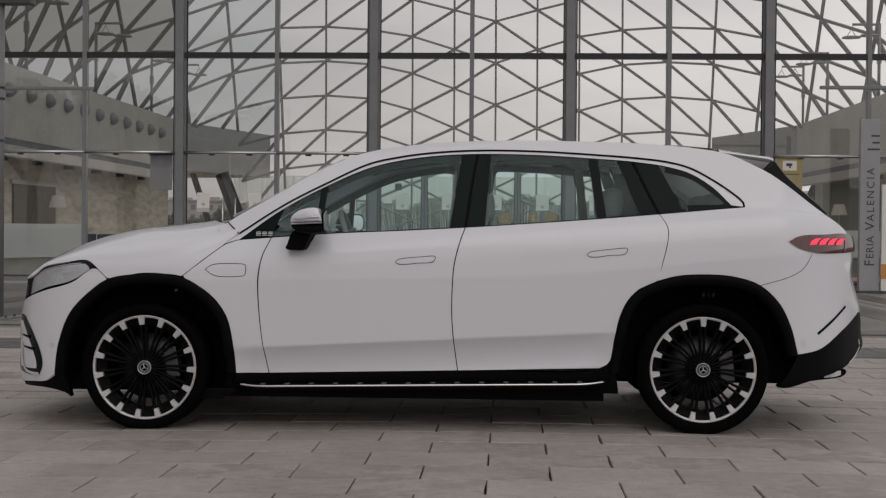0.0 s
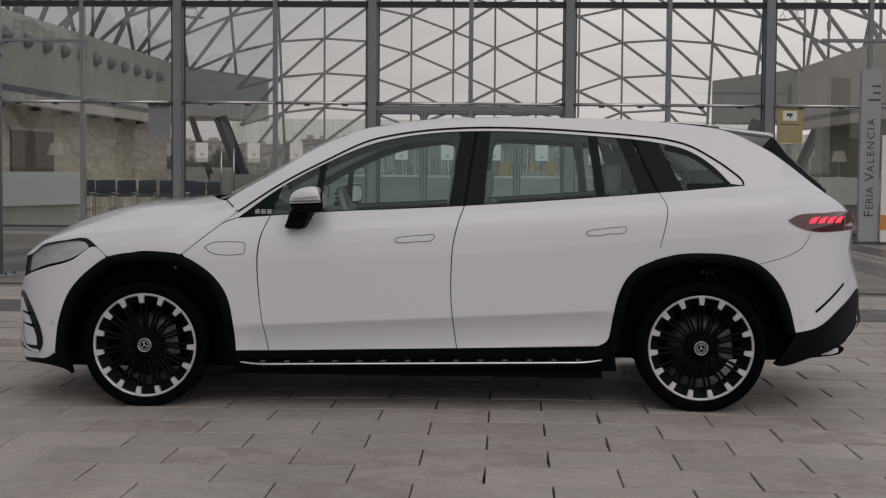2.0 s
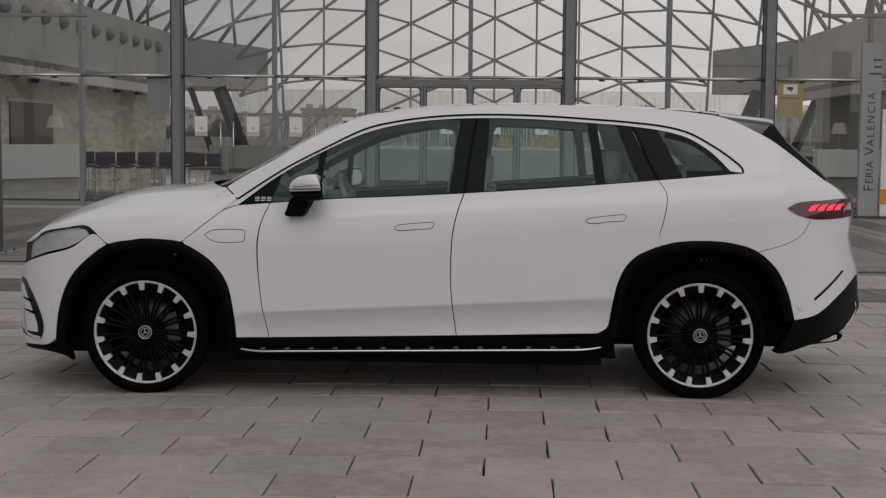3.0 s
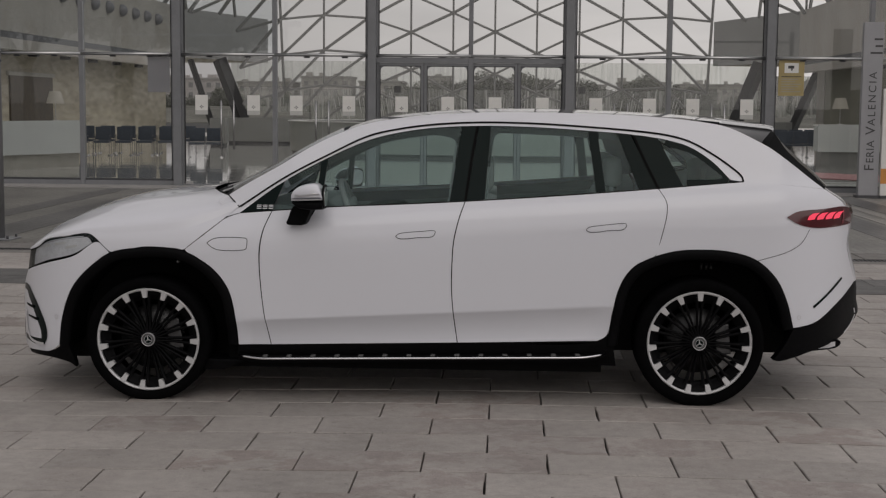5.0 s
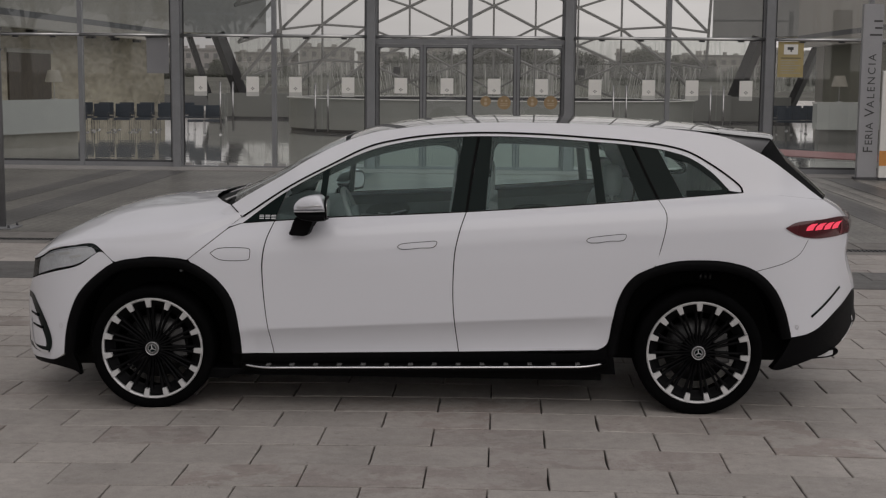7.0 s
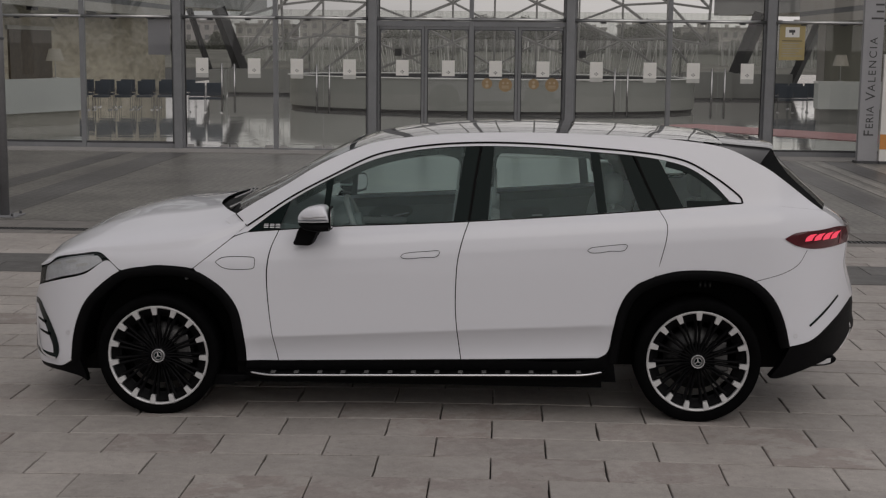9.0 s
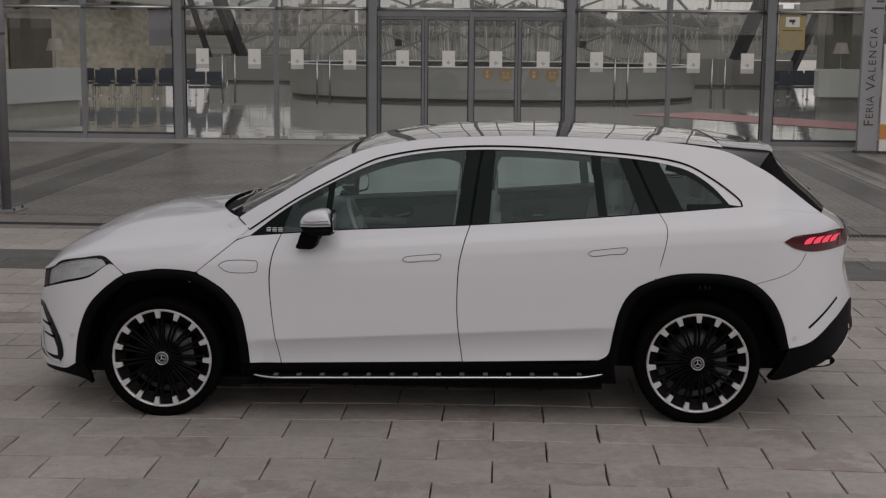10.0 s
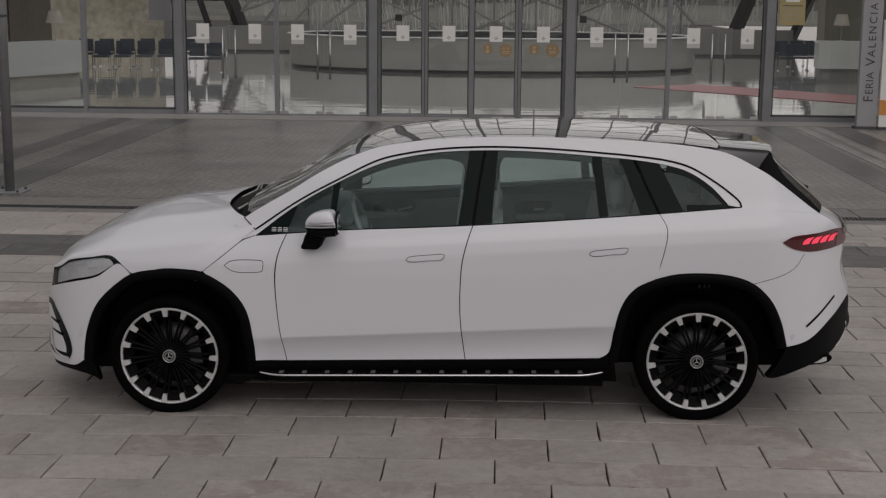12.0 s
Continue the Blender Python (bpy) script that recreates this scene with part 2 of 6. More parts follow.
def add_box(bm, lo, hi, bevel=0.0):
    c = [(a + b) / 2 for a, b in zip(lo, hi)]
    d = [b - a for a, b in zip(lo, hi)]
    r = bmesh.ops.create_cube(bm, size=1.0, matrix=Matrix.Translation(c) @ Matrix.Diagonal((*d, 1)))
    if bevel:
        es = list({e for v in r["verts"] for e in v.link_edges})
        bmesh.ops.bevel(bm, geom=es, offset=bevel, segments=2, affect="EDGES", profile=0.6)


def box(name, lo, hi, mat, parent=None, label="", bevel=0.0):
    bm = bmesh.new()
    add_box(bm, lo, hi, bevel)
    return part(name, bm, mat, parent, label)


def add_rod(bm, a, b, r, n=8, r2=None):
    a, b = Vector(a), Vector(b)
    d = b - a
    m = Matrix.Translation((a + b) / 2) @ d.to_track_quat("Z", "Y").to_matrix().to_4x4()
    bmesh.ops.create_cone(bm, cap_ends=True, segments=n, radius1=r, radius2=r if r2 is None else r2, depth=d.length, matrix=m)


def rod(name, a, b, r, mat, parent=None, label="", n=10):
    bm = bmesh.new()
    add_rod(bm, a, b, r, n)
    return part(name, bm, mat, parent, label, True)


def spline(pts, n):
    """n points evenly spaced along a smooth curve through pts."""
    p = [np.array(q, float) for q in pts]
    if len(p) == 2:
        return [p[0] + (p[1] - p[0]) * i / (n - 1) for i in range(n)]
    q = [2 * p[0] - p[1]] + p + [2 * p[-1] - p[-2]]
    dense = []
    for i in range(1, len(q) - 2):
        a, b, c, d = q[i - 1], q[i], q[i + 1], q[i + 2]
        t1 = max(np.linalg.norm(b - a), 1e-6) ** 0.5
        t2 = max(np.linalg.norm(c - b), 1e-6) ** 0.5
        t3 = max(np.linalg.norm(d - c), 1e-6) ** 0.5
        m1 = (c - b) + t2 * ((b - a) / t1 - (c - a) / (t1 + t2))
        m2 = (c - b) + t2 * ((d - c) / t3 - (d - b) / (t2 + t3))
        for s in np.linspace(0, 1, 14, endpoint=False):
            h1, h2, h3, h4 = 2 * s**3 - 3 * s**2 + 1, s**3 - 2 * s**2 + s, -2 * s**3 + 3 * s**2, s**3 - s**2
            dense.append(h1 * b + h2 * m1 + h3 * c + h4 * m2)
    dense.append(p[-1])
    dense = np.array(dense)
    ln = np.concatenate(([0], np.cumsum(np.linalg.norm(np.diff(dense, axis=0), axis=1))))
    at = np.linspace(0, ln[-1], n)
    return [np.array([np.interp(s, ln, dense[:, k]) for k in range(dense.shape[1])]) for s in at]


def tube(name, pts, r, mat, parent=None, label="", n=8):
    """A smooth round bar along pts."""
    P, F = [], []
    pts = [Vector(p) for p in pts]
    for i, p in enumerate(pts):
        d = (pts[min(i + 1, len(pts) - 1)] - pts[max(i - 1, 0)]).normalized()
        u = d.cross(Vector((0, 0, 1)))
        u = u.normalized() if u.length > 1e-4 else Vector((1, 0, 0))
        w = u.cross(d)
        P += [p + (u * math.cos(2 * math.pi * k / n) + w * math.sin(2 * math.pi * k / n)) * r for k in range(n)]
    for i in range(len(pts) - 1):
        for k in range(n):
            a, b = i * n + k, i * n + (k + 1) % n
            F.append((a, b, b + n, a + n))
    F += [tuple(range(n))[::-1], tuple(range((len(pts) - 1) * n, len(pts) * n))]
    return mesh_part(name, P, F, mat, parent, label, True)


def dip(x, y):
    """The paving is bent down at both sides to fit the camera's view; this runs out towards the plaza."""
    fade = min(1, max(0, (4.2 - y) / 3.0))
    return -.045 * (1 - math.exp(-((x - .6) / 2.6) ** 2)) * fade


# ---- the car: outlines (x back, z up) in its own metres; y runs from the near flank inwards ----
CAR_MID = 0.965
FLANK_Z = [.15, .28, .34, .42, .50, .58, .70, .85, .95, 1.02, 1.07, 1.11, 1.15, 1.30, 1.45, 1.60, 1.66, 1.70, 1.76]
FLANK_Y = [.03, -.002, -.005, -.008, -.010, -.012, -.014, -.017, -.012, .004, .03, .06, .082, .137, .197, .264, .30, .335, .40]
_fz = np.linspace(.15, 1.76, 400)
_fy = np.interp(_fz, FLANK_Z, FLANK_Y)
_k = np.exp(-np.linspace(-2, 2, 21) ** 2)
_fy = np.convolve(np.pad(_fy, 10, mode="edge"), _k / _k.sum(), "valid")


def flank(x, z):
    """How far inwards the car's flank lies at that length and height."""
    t = min(max((z - .75) / .30, 0), 1)
    rise = (0.03 + 0.07 * x if x > -1.2 else -0.054) * t * t * (3 - 2 * t)
    y = float(np.interp(z - rise, _fz, _fy))
    # hollow below the door crease, with a small ledge at the bottom
    d = .508 + .053 * x - z
    if d > 0 and abs(x) < 1.25:
        fade = min(1, (1.25 - abs(x)) / .25)
        y += fade * (.58 * min(d, .19) - 2.05 * min(d, .19) ** 2)
    if x < -1.7:
        y += 0.45 * (min(-1.7 - x, 1.2) / .80) ** 4
    if x > 1.9:
        y += 0.6 * ((x - 1.9) / .75) ** 2.6
    return y


def grid_faces(nu, nv, flip):
    fs = []
    for i in range(nu - 1):
        for j in range(nv - 1):
            a = i * nv + j
            f = (a, a + nv, a + nv + 1, a + 1)
            fs.append(f[::-1] if flip else f)
    return fs


def patch(bottom, top, left, right, nu=24, nv=16, gap=0.0031):
    """Fills four outline curves with a grid of (x, z)."""
    B, T = spline(bottom, nu), spline(top, nu)
    L, R = spline(left, nv), spline(right, nv)
    wide = max(np.linalg.norm(B[-1] - B[0]), np.linalg.norm(T[-1] - T[0]), .01)
    high = max(np.linalg.norm(L[-1] - L[0]), np.linalg.norm(R[-1] - R[0]), .01)
    G = np.zeros((nu, nv, 2))
    for i in range(nu):
        u = i / (nu - 1)
        for j in range(nv):
            v = j / (nv - 1)
            G[i, j] = ((1 - v) * B[i] + v * T[i] + (1 - u) * L[j] + u * R[j]
                       - (1 - u) * (1 - v) * B[0] - u * (1 - v) * B[-1] - (1 - u) * v * T[0] - u * v * T[-1])
    if gap:
        C = G.copy()
        gu, gv = gap / wide, gap / high
        G[0] = C[0] + (C[-1] - C[0]) * gu
        G[-1] = C[-1] + (C[0] - C[-1]) * gu
        G[:, 0] += (C[:, -1] - C[:, 0]) * gv
        G[:, -1] += (C[:, 0] - C[:, -1]) * gv
    return G


def skin(name, G, mat, parent, label="", out=0.0, far=False, rim=0.018, depth=flank):
    """A flank panel over the grid G, with turned-in edges. out: how far it stands proud."""
    nu, nv = G.shape[:2]
    P = [(x, depth(x, z) - out, z) for x, z in G.reshape(-1, 2)]
    faces = grid_faces(nu, nv, True)
    if rim:
        loop = [i * nv for i in range(nu)] + [(nu - 1) * nv + j for j in range(1, nv)] + [i * nv + nv - 1 for i in range(nu - 2, -1, -1)] + [j for j in range(nv - 2, 0, -1)]
        n0 = len(P)
        P += [P[i] for i in loop] + [(P[i][0], P[i][1] + rim, P[i][2]) for i in loop]
        m = len(loop)
        faces += [(n0 + (k + 1) % m, n0 + k, n0 + m + k, n0 + m + (k + 1) % m) for k in range(m)]
    if far:
        P = [(x, 2 * CAR_MID - y, z) for x, y, z in P]
        faces = [f[::-1] for f in faces]
    faces = [f[::-1] for f in faces]
    return mesh_part(name, P, faces, mat, parent, label, True)


def ribbon(name, pts, width, mat, parent, out=0.001, far=False, n=30, label="", closed=False):
    """A thin strip that follows a line on the flank."""
    C = spline(list(pts) + ([pts[0]] if closed else []), n)
    P, F = [], []
    for i, c in enumerate(C):
        if closed:
            d = C[(i + 1) % (n - 1)] - C[(i - 1) % (n - 1)]
        else:
            d = C[min(i + 1, n - 1)] - C[max(i - 1, 0)]
        d = d / max(np.linalg.norm(d), 1e-9)
        nrm = np.array([-d[1], d[0]]) * width / 2
        for q in (c - nrm, c + nrm):
            P.append((q[0], flank(q[0], q[1]) - out, q[1]))
    for i in range(n - 1):
        F.append((2 * i, 2 * i + 1, 2 * i + 3, 2 * i + 2))
    if far:
        P = [(x, 2 * CAR_MID - y, z) for x, y, z in P]
    return mesh_part(name, P, F, mat, parent, label, True)


def across(name, edge, bulge, mat, parent, label="", n=25, power=2.4, inset=0.0, lift=0.0, depth=flank):
    """A sheet from an edge of the near flank over to the far one, bulging by (x, z)."""
    P = []
    for i, (x, z) in enumerate(edge):
        y = depth(x, z) + inset
        b = bulge(i / (len(edge) - 1)) if callable(bulge) else bulge
        for j in range(n):
            s = j / (n - 1)
            k = 1 - abs(2 * s - 1) ** power
            P.append((x + b[0] * k, y + (2 * CAR_MID - 2 * y) * s, z + b[1] * k + lift))
    return mesh_part(name, P, grid_faces(len(edge), n, False), mat, parent, label, True)


BELT = [(-1.073, 1.078), (-.887, 1.093), (-.491, 1.122), (-.161, 1.138), (.242, 1.161), (.819, 1.202), (1.357, 1.247), (1.758, 1.284), (1.842, 1.291)]
SEAM = [(-1.156, 1.051), (-1.077, 1.114), (-.818, 1.286), (-.574, 1.416), (-.338, 1.529), (-.168, 1.570), (.029, 1.598), (.310, 1.615), (.657, 1.611), (1.021, 1.590), (1.205, 1.576), (1.408, 1.552), (1.540, 1.517), (1.670, 1.446), (1.779, 1.370), (1.836, 1.318), (1.842, 1.291)]
GLASS_TOP = [(-1.085, 1.072), (-.845, 1.249), (-.573, 1.400), (-.337, 1.505), (-.168, 1.549), (.030, 1.579), (.311, 1.595), (.657, 1.590), (1.021, 1.568), (1.205, 1.554), (1.407, 1.525), (1.539, 1.486), (1.668, 1.404), (1.770, 1.300)]
ROOF_EDGE = [(-1.150, 1.180), (-1.037, 1.250), (-.866, 1.347), (-.696, 1.452), (-.526, 1.538), (-.356, 1.600), (-.186, 1.632), (.017, 1.655), (.308, 1.672), (.659, 1.677), (.996, 1.670), (1.332, 1.657), (1.600, 1.632), (1.740, 1.608), (1.826, 1.577), (1.914, 1.533), (2.001, 1.486), (2.09, 1.423), (2.18, 1.355), (2.27, 1.287), (2.327, 1.249)]
FRONT_ARCH = [(-2.156, .262), (-2.126, .466), (-2.055, .640), (-1.946, .759), (-1.827, .845), (-1.626, .877), (-1.437, .869), (-1.338, .834), (-1.219, .751), (-1.134, .635), (-1.094, .465), (-1.082, .302)]
REAR_ARCH = [(1.075, .330), (1.085, .420), (1.103, .535), (1.130, .655), (1.176, .752), (1.242, .818), (1.339, .864), (1.456, .894), (1.592, .903), (1.764, .893), (1.914, .847), (2.031, .743), (2.101, .610), (2.147, .447)]
FRONT_SEAM = [(-.891, .304), (-.907, .386), (-.933, .553), (-.950, .771), (-.947, .888), (-.928, .988), (-.887, 1.093)]
MID_SEAM = [(.205, .332), (.184, .484), (.170, .647), (.172, .842), (.181, .946), (.210, 1.069), (.242, 1.161)]
REAR_SEAM = [(1.339, .864), (1.370, .964), (1.402, 1.115), (1.399, 1.174), (1.357, 1.247)]
FRONT_HUB, REAR_HUB = (-1.606, .342), (1.603, .364)


def between(curve, x0, x1, n=14):
    """The stretch of a curve from x0 to x1, with z read off the curve."""
    d = np.array(spline(curve, 240))
    o = np.argsort(d[:, 0])
    return [(x, float(np.interp(x, d[o, 0], d[o, 1]))) for x in np.linspace(x0, x1, n)]


car = thing("car", "white electric suv parked on the stone paving", "car", pose(-0.0005, -0.0905, 0, 0, 0, 0.32))


def flank_panels(far):
    rear_right = [(1.017, .355), (1.075, .395), (1.103, .535), (1.130, .655), (1.176, .752), (1.242, .818), (1.339, .864), (1.370, .964), (1.402, 1.115), (1.399, 1.174), (1.357, 1.247)]
    G = patch([(-.891, .304), (.205, .332)], BELT[1:5], FRONT_SEAM, MID_SEAM, 30, 110)
    door_f = skin("front_door", G, PAINT, car, far=far)
    G = patch([(.205, .332), (.6, .343), (1.017, .355)], BELT[4:7], MID_SEAM, rear_right, 30, 110)
    door_r = skin("rear_door", G, PAINT, car, far=far)
    for owner, x0, x1, z0, z1 in ((door_f, -.157, .077, .962, .981), (door_r, .939, 1.174, 1.014, 1.036)):
        zm = (z0 + z1) / 2
        out = [(x0, z0 - .005), (x0 + .010, z0 + .006), (x0 + .030, z0 + .014), (x0 + .075, z0 + .020), (x1 - .08, z1 + .008), (x1 - .016, z1 + .013), (x1 - .004, z1 + .009), (x1 - .006, z1 - .004), (x1 - .018, z1 - .020), (x1 - .038, z1 - .026), (x1 - .10, z1 - .028), (x0 + .065, z0 - .017), (x0 + .016, z0 - .016)]
        ribbon("handle_gap", out, .0032, SEAM_BLACK, owner, .0024, far, 60, closed=True)
        G = patch([(x0 + .03, z0 - .016), (x1 - .06, z1 - .029)], [(x0 + .03, z0 + .012), (x0 + .12, zm + .014), (x1 - .010, z1 + .003)], [(x0 + .03, z0 - .016), (x0 + .008, z0 - .004), (x0 + .03, z0 + .012)], [(x1 - .06, z1 - .029), (x1 - .02, z1 - .016), (x1 - .010, z1 + .003)], 14, 6, 0)
        skin("door_handle", G, PAINT, owner, "flush white door handle", .002, far, .003)
    # wing behind the front wheel
    left = [(-1.082, .302), (-1.094, .465), (-1.134, .635), (-1.219, .751), (-1.338, .834), (-1.391, .863), (-1.30, .936), (-1.156, 1.051)]
    G = patch([(-1.082, .302), (-.891, .304)], [(-1.156, 1.051), (-1.073, 1.078), (-.887, 1.093)], left, FRONT_SEAM, 20, 44)
    wing = skin("front_wing", G, PAINT, car, far=far)
    flap = [(-1.257, .906), (-1.225, .928), (-1.185, .937), (-1.05, .938), (-1.024, .932), (-1.022, .905), (-1.028, .874), (-1.05, .867), (-1.185, .866), (-1.225, .880)]
    ribbon("charging_flap", flap, .0036, SEAM_BLACK, wing, .0012, far, 70, closed=True)
    # bumper corner in front of the wheel
    arch_front = [(-2.156, .280), (-2.126, .466), (-2.055, .640), (-1.946, .759), (-1.827, .845)]
    G = patch([(-2.44, .205), (-2.33, .222), (-2.223, .236), (-2.156, .280)], [(-2.408, .705), (-2.331, .736), (-2.209, .775), (-2.035, .825), (-1.903, .907), (-1.827, .845)],
              [(-2.44, .205), (-2.50, .228), (-2.485, .30), (-2.482, .42), (-2.487, .535), (-2.470, .598), (-2.435, .66), (-2.408, .705)], arch_front, 30, 34)
    bumper = skin("bumper_corner", G, PAINT, car, far=far)
    G = patch([(-2.47, .268), (-2.35, .262), (-2.268, .272)], [(-2.455, .612), (-2.43, .616), (-2.395, .606)], [(-2.47, .268), (-2.475, .4), (-2.455, .612)], [(-2.268, .272), (-2.243, .318), (-2.250, .390), (-2.312, .507), (-2.395, .606)], 12, 20, 0)
    vent = skin("air_intake", G, BLACK_GLOSS, bumper, "black framed air intake", .006, far, .012)
    G = patch([(-2.47, .300), (-2.38, .300), (-2.288, .306)], [(-2.455, .575), (-2.440, .578), (-2.424, .574)], [(-2.47, .300), (-2.47, .43), (-2.455, .575)], [(-2.288, .306), (-2.288, .345), (-2.312, .40), (-2.365, .490), (-2.424, .574)], 8, 14, 0)
    skin("intake_panel", G, PAINT, vent, "white inner panel", .009, far, .01)
    for x0, x1, z in ((-2.43, -2.352, .492), (-2.41, -2.318, .424)):
        G = patch([(x0, z - .003), (x1, z - .012)], [(x0, z + .005), (x1, z + .004)], [(x0, z - .003), (x0, z + .005)], [(x1, z - .012), (x1, z + .004)], 6, 3, 0)
        skin("fin", G, BLACK_PLASTIC, vent, "", .016, far, .01)
    ribbon("intake_trim", [(-2.438, .452), (-2.437, .38), (-2.425, .320), (-2.395, .288), (-2.335, .276), (-2.268, .276)], .017, SILVER, vent, .016, far, 40, "bright metal trim")
    G = patch([(-2.42, .188), (-2.223, .196), (-2.09, .172), (-2.06, .150)], [(-2.44, .203), (-2.33, .220), (-2.223, .234), (-2.150, .275), (-2.10, .29)], [(-2.42, .188), (-2.44, .203)], [(-2.06, .150), (-2.07, .21), (-2.10, .29)], 18, 5, 0)
    skin("bumper_lip", G, BLACK_PLASTIC, car, "", -.006, far, .06)
    # headlamp
    top = [(-2.378, .815), (-2.33, .838), (-2.287, .860), (-2.227, .902), (-2.075, .934), (-1.951, .947), (-1.903, .915)]
    low = [(-2.402, .710), (-2.331, .740), (-2.209, .780), (-2.035, .830), (-1.903, .911)]
    G = patch(low, top, [(-2.402, .710), (-2.392, .75), (-2.378, .815)], [(-1.903, .911), (-1.903, .915)], 30, 8, .002)
    lamp = skin("headlamp", G, BLACK_GLOSS, car, "clear headlamp with silvery inside", -.016, far, .03)
    G2 = patch([(-2.340, .737), (-2.209, .785), (-2.045, .830), (-1.935, .897)], [(-2.312, .843), (-2.215, .888), (-2.08, .918), (-1.965, .930)], [(-2.340, .742), (-2.330, .80), (-2.312, .843)], [(-1.935, .897), (-1.945, .915), (-1.965, .930)], 24, 8, 0)
    skin("reflector", G2, LAMP_BODY, lamp, "silvery reflector", -.008, far, .0)
    # white blobs painted in as highlights on the reflector
    for xr, zr in ((-2.235, .868), (-2.13, .888), (-2.06, .872)):
        G3 = patch([(xr - .035, zr - .014), (xr + .03, zr - .002)], [(xr - .030, zr + .002), (xr + .025, zr + .012)], [(xr - .035, zr - .014), (xr - .042, zr - .004), (xr - .030, zr + .002)], [(xr + .03, zr - .002), (xr + .036, zr + .006), (xr + .025, zr + .012)], 6, 4, 0)
        skin("painted_glint", G3, PAPER, lamp, "", -.004, far, .004)
    ribbon("running_light", [(-2.27, .862), (-2.22, .891), (-2.07, .924), (-1.985, .933)], .006, SILVER, lamp, -.003, far)
    ribbon("lamp_border", [(-2.37, .815), (-2.287, .858), (-2.227, .898), (-2.075, .930), (-1.951, .943), (-1.91, .918)], .006, BLACK_GLOSS, lamp, -.002, far, 40)
    ribbon("lamp_border", [(-2.375, .728), (-2.365, .77), (-2.345, .812)], .045, BLACK_GLOSS, lamp, -.004, far, 12)
    skin("lens", G, LENS, lamp, "", .001, far, 0).visible_shadow = False
    # roof rail, pillars and rear quarter in one pressing
    nu, nv = 110, 14
    rail = patch(SEAM[1:], ROOF_EDGE, [(-1.077, 1.114), (-1.150, 1.180)], [(1.842, 1.291), (2.1, 1.275), (2.327, 1.249)], nu, nv, .002)
    skin("side_frame", rail, PAINT, car, far=far)
    right = [(2.147, .450), (2.29, .477), (2.45, .573), (2.600, .668), (2.575, .74), (2.535, .83), (2.512, .911), (2.525, 1.02), (2.50, 1.115), (2.46, 1.165), (2.327, 1.249)]
    G = patch(REAR_ARCH[6:], [(1.357, 1.247), (1.758, 1.284), (1.842, 1.291), (2.1, 1.275), (2.327, 1.249)], REAR_SEAM, right, 44, 40, .0012)
    quarter = skin("rear_quarter", G, PAINT, car, far=far)
    ribbon("bumper_seam", [(2.226, 1.022), (2.177, .945), (2.102, .899), (1.924, .844)], .0030, SEAM_BLACK, quarter, .001, far)
    ribbon("air_slit", [(2.27, .565), (2.37, .635), (2.478, .716)], .016, BLACK_GLOSS, quarter, .003, far)
    for x, z in ((2.178, .511), (-2.17, .45)):
        ribbon("parking_sensor", [(x + .011 * math.cos(a), z + .011 * math.sin(a)) for a in np.linspace(0, 6.28, 9)[:-1]], .004, SATIN, quarter, .001, far, 20, closed=True)
    # tail lamp
    G = patch([(2.085, 1.092), (2.145, 1.057), (2.249, 1.031), (2.40, 1.028), (2.532, 1.034)], [(2.085, 1.096), (2.145, 1.126), (2.318, 1.137), (2.46, 1.143), (2.518, 1.130)], [(2.085, 1.092), (2.085, 1.096)], [(2.532, 1.034), (2.540, 1.07), (2.518, 1.130)], 22, 8, 0)
    tail = skin("tail_lamp", G, RED_LENS, car, "dark red tail lamp, lit", .006, far, .03)
    for i in range(4):
        x = 2.208 + i * .060
        G = patch([(x, 1.076), (x + .045, 1.079)], [(x + .035, 1.113), (x + .080, 1.116)], [(x, 1.076), (x + .008, 1.096), (x + .035, 1.113)], [(x + .045, 1.079), (x + .056, 1.098), (x + .080, 1.116)], 5, 7, 0)
        skin("light_guide", G, RED_GLOW, tail, "", .009 + .002 * i, far, .002)
    ribbon("light_guide", [(2.462, 1.040), (2.470, 1.080), (2.468, 1.124)], .016, RED_DIM, tail, .010, far, 10)
    # black rear valance
    G = patch([(2.03, .264), (2.07, .257), (2.24, .299), (2.42, .338), (2.51, .368), (2.60, .425)], [(2.147, .450), (2.29, .477), (2.45, .573), (2.600, .668)], [(2.03, .264), (2.10, .36), (2.147, .450)], [(2.60, .425), (2.630, .455), (2.616, .505), (2.608, .56), (2.608, .61), (2.598, .666)], 28, 16, .001)
    skin("rear_valance", G, BLACK_PLASTIC, car, "", .004, far, .08)
    ribbon("valance_trim", [(2.52, .377), (2.57, .405), (2.60, .430), (2.628, .460)], .010, SILVER, car, .010, far)
    ribbon("valance_trim", [(2.625, .472), (2.614, .505)], .009, SILVER, car, .010, far, 8)
    # wheel arch trims and liners
    for arch, hub in ((FRONT_ARCH, FRONT_HUB), (REAR_ARCH, REAR_HUB)):
        C = np.array(spline(arch, 46))
        hubv = np.array(hub)
        inner = np.array([hubv + (c - hubv) * (1 - .062 / np.linalg.norm(c - hubv)) for c in C])
        P, rows = [], []
        for k, (out, mixv) in enumerate(((-.012, 0.0), (.008, .04), (.012, .4), (.010, .9), (-.02, 1.0), (-.42, 1.02))):
            for c, q in zip(C, inner):
                p = c + (q - c) * mixv
                P.append((p[0], flank(c[0], c[1]) * (1 if k < 5 else 0) - out, p[1]))
        n = len(C)
        F = [(k * n + i, k * n + i + 1, (k + 1) * n + i + 1, (k + 1) * n + i) for k in range(5) for i in range(n - 1)]
        if far:
            P = [(x, 2 * CAR_MID - y, z) for x, y, z in P]
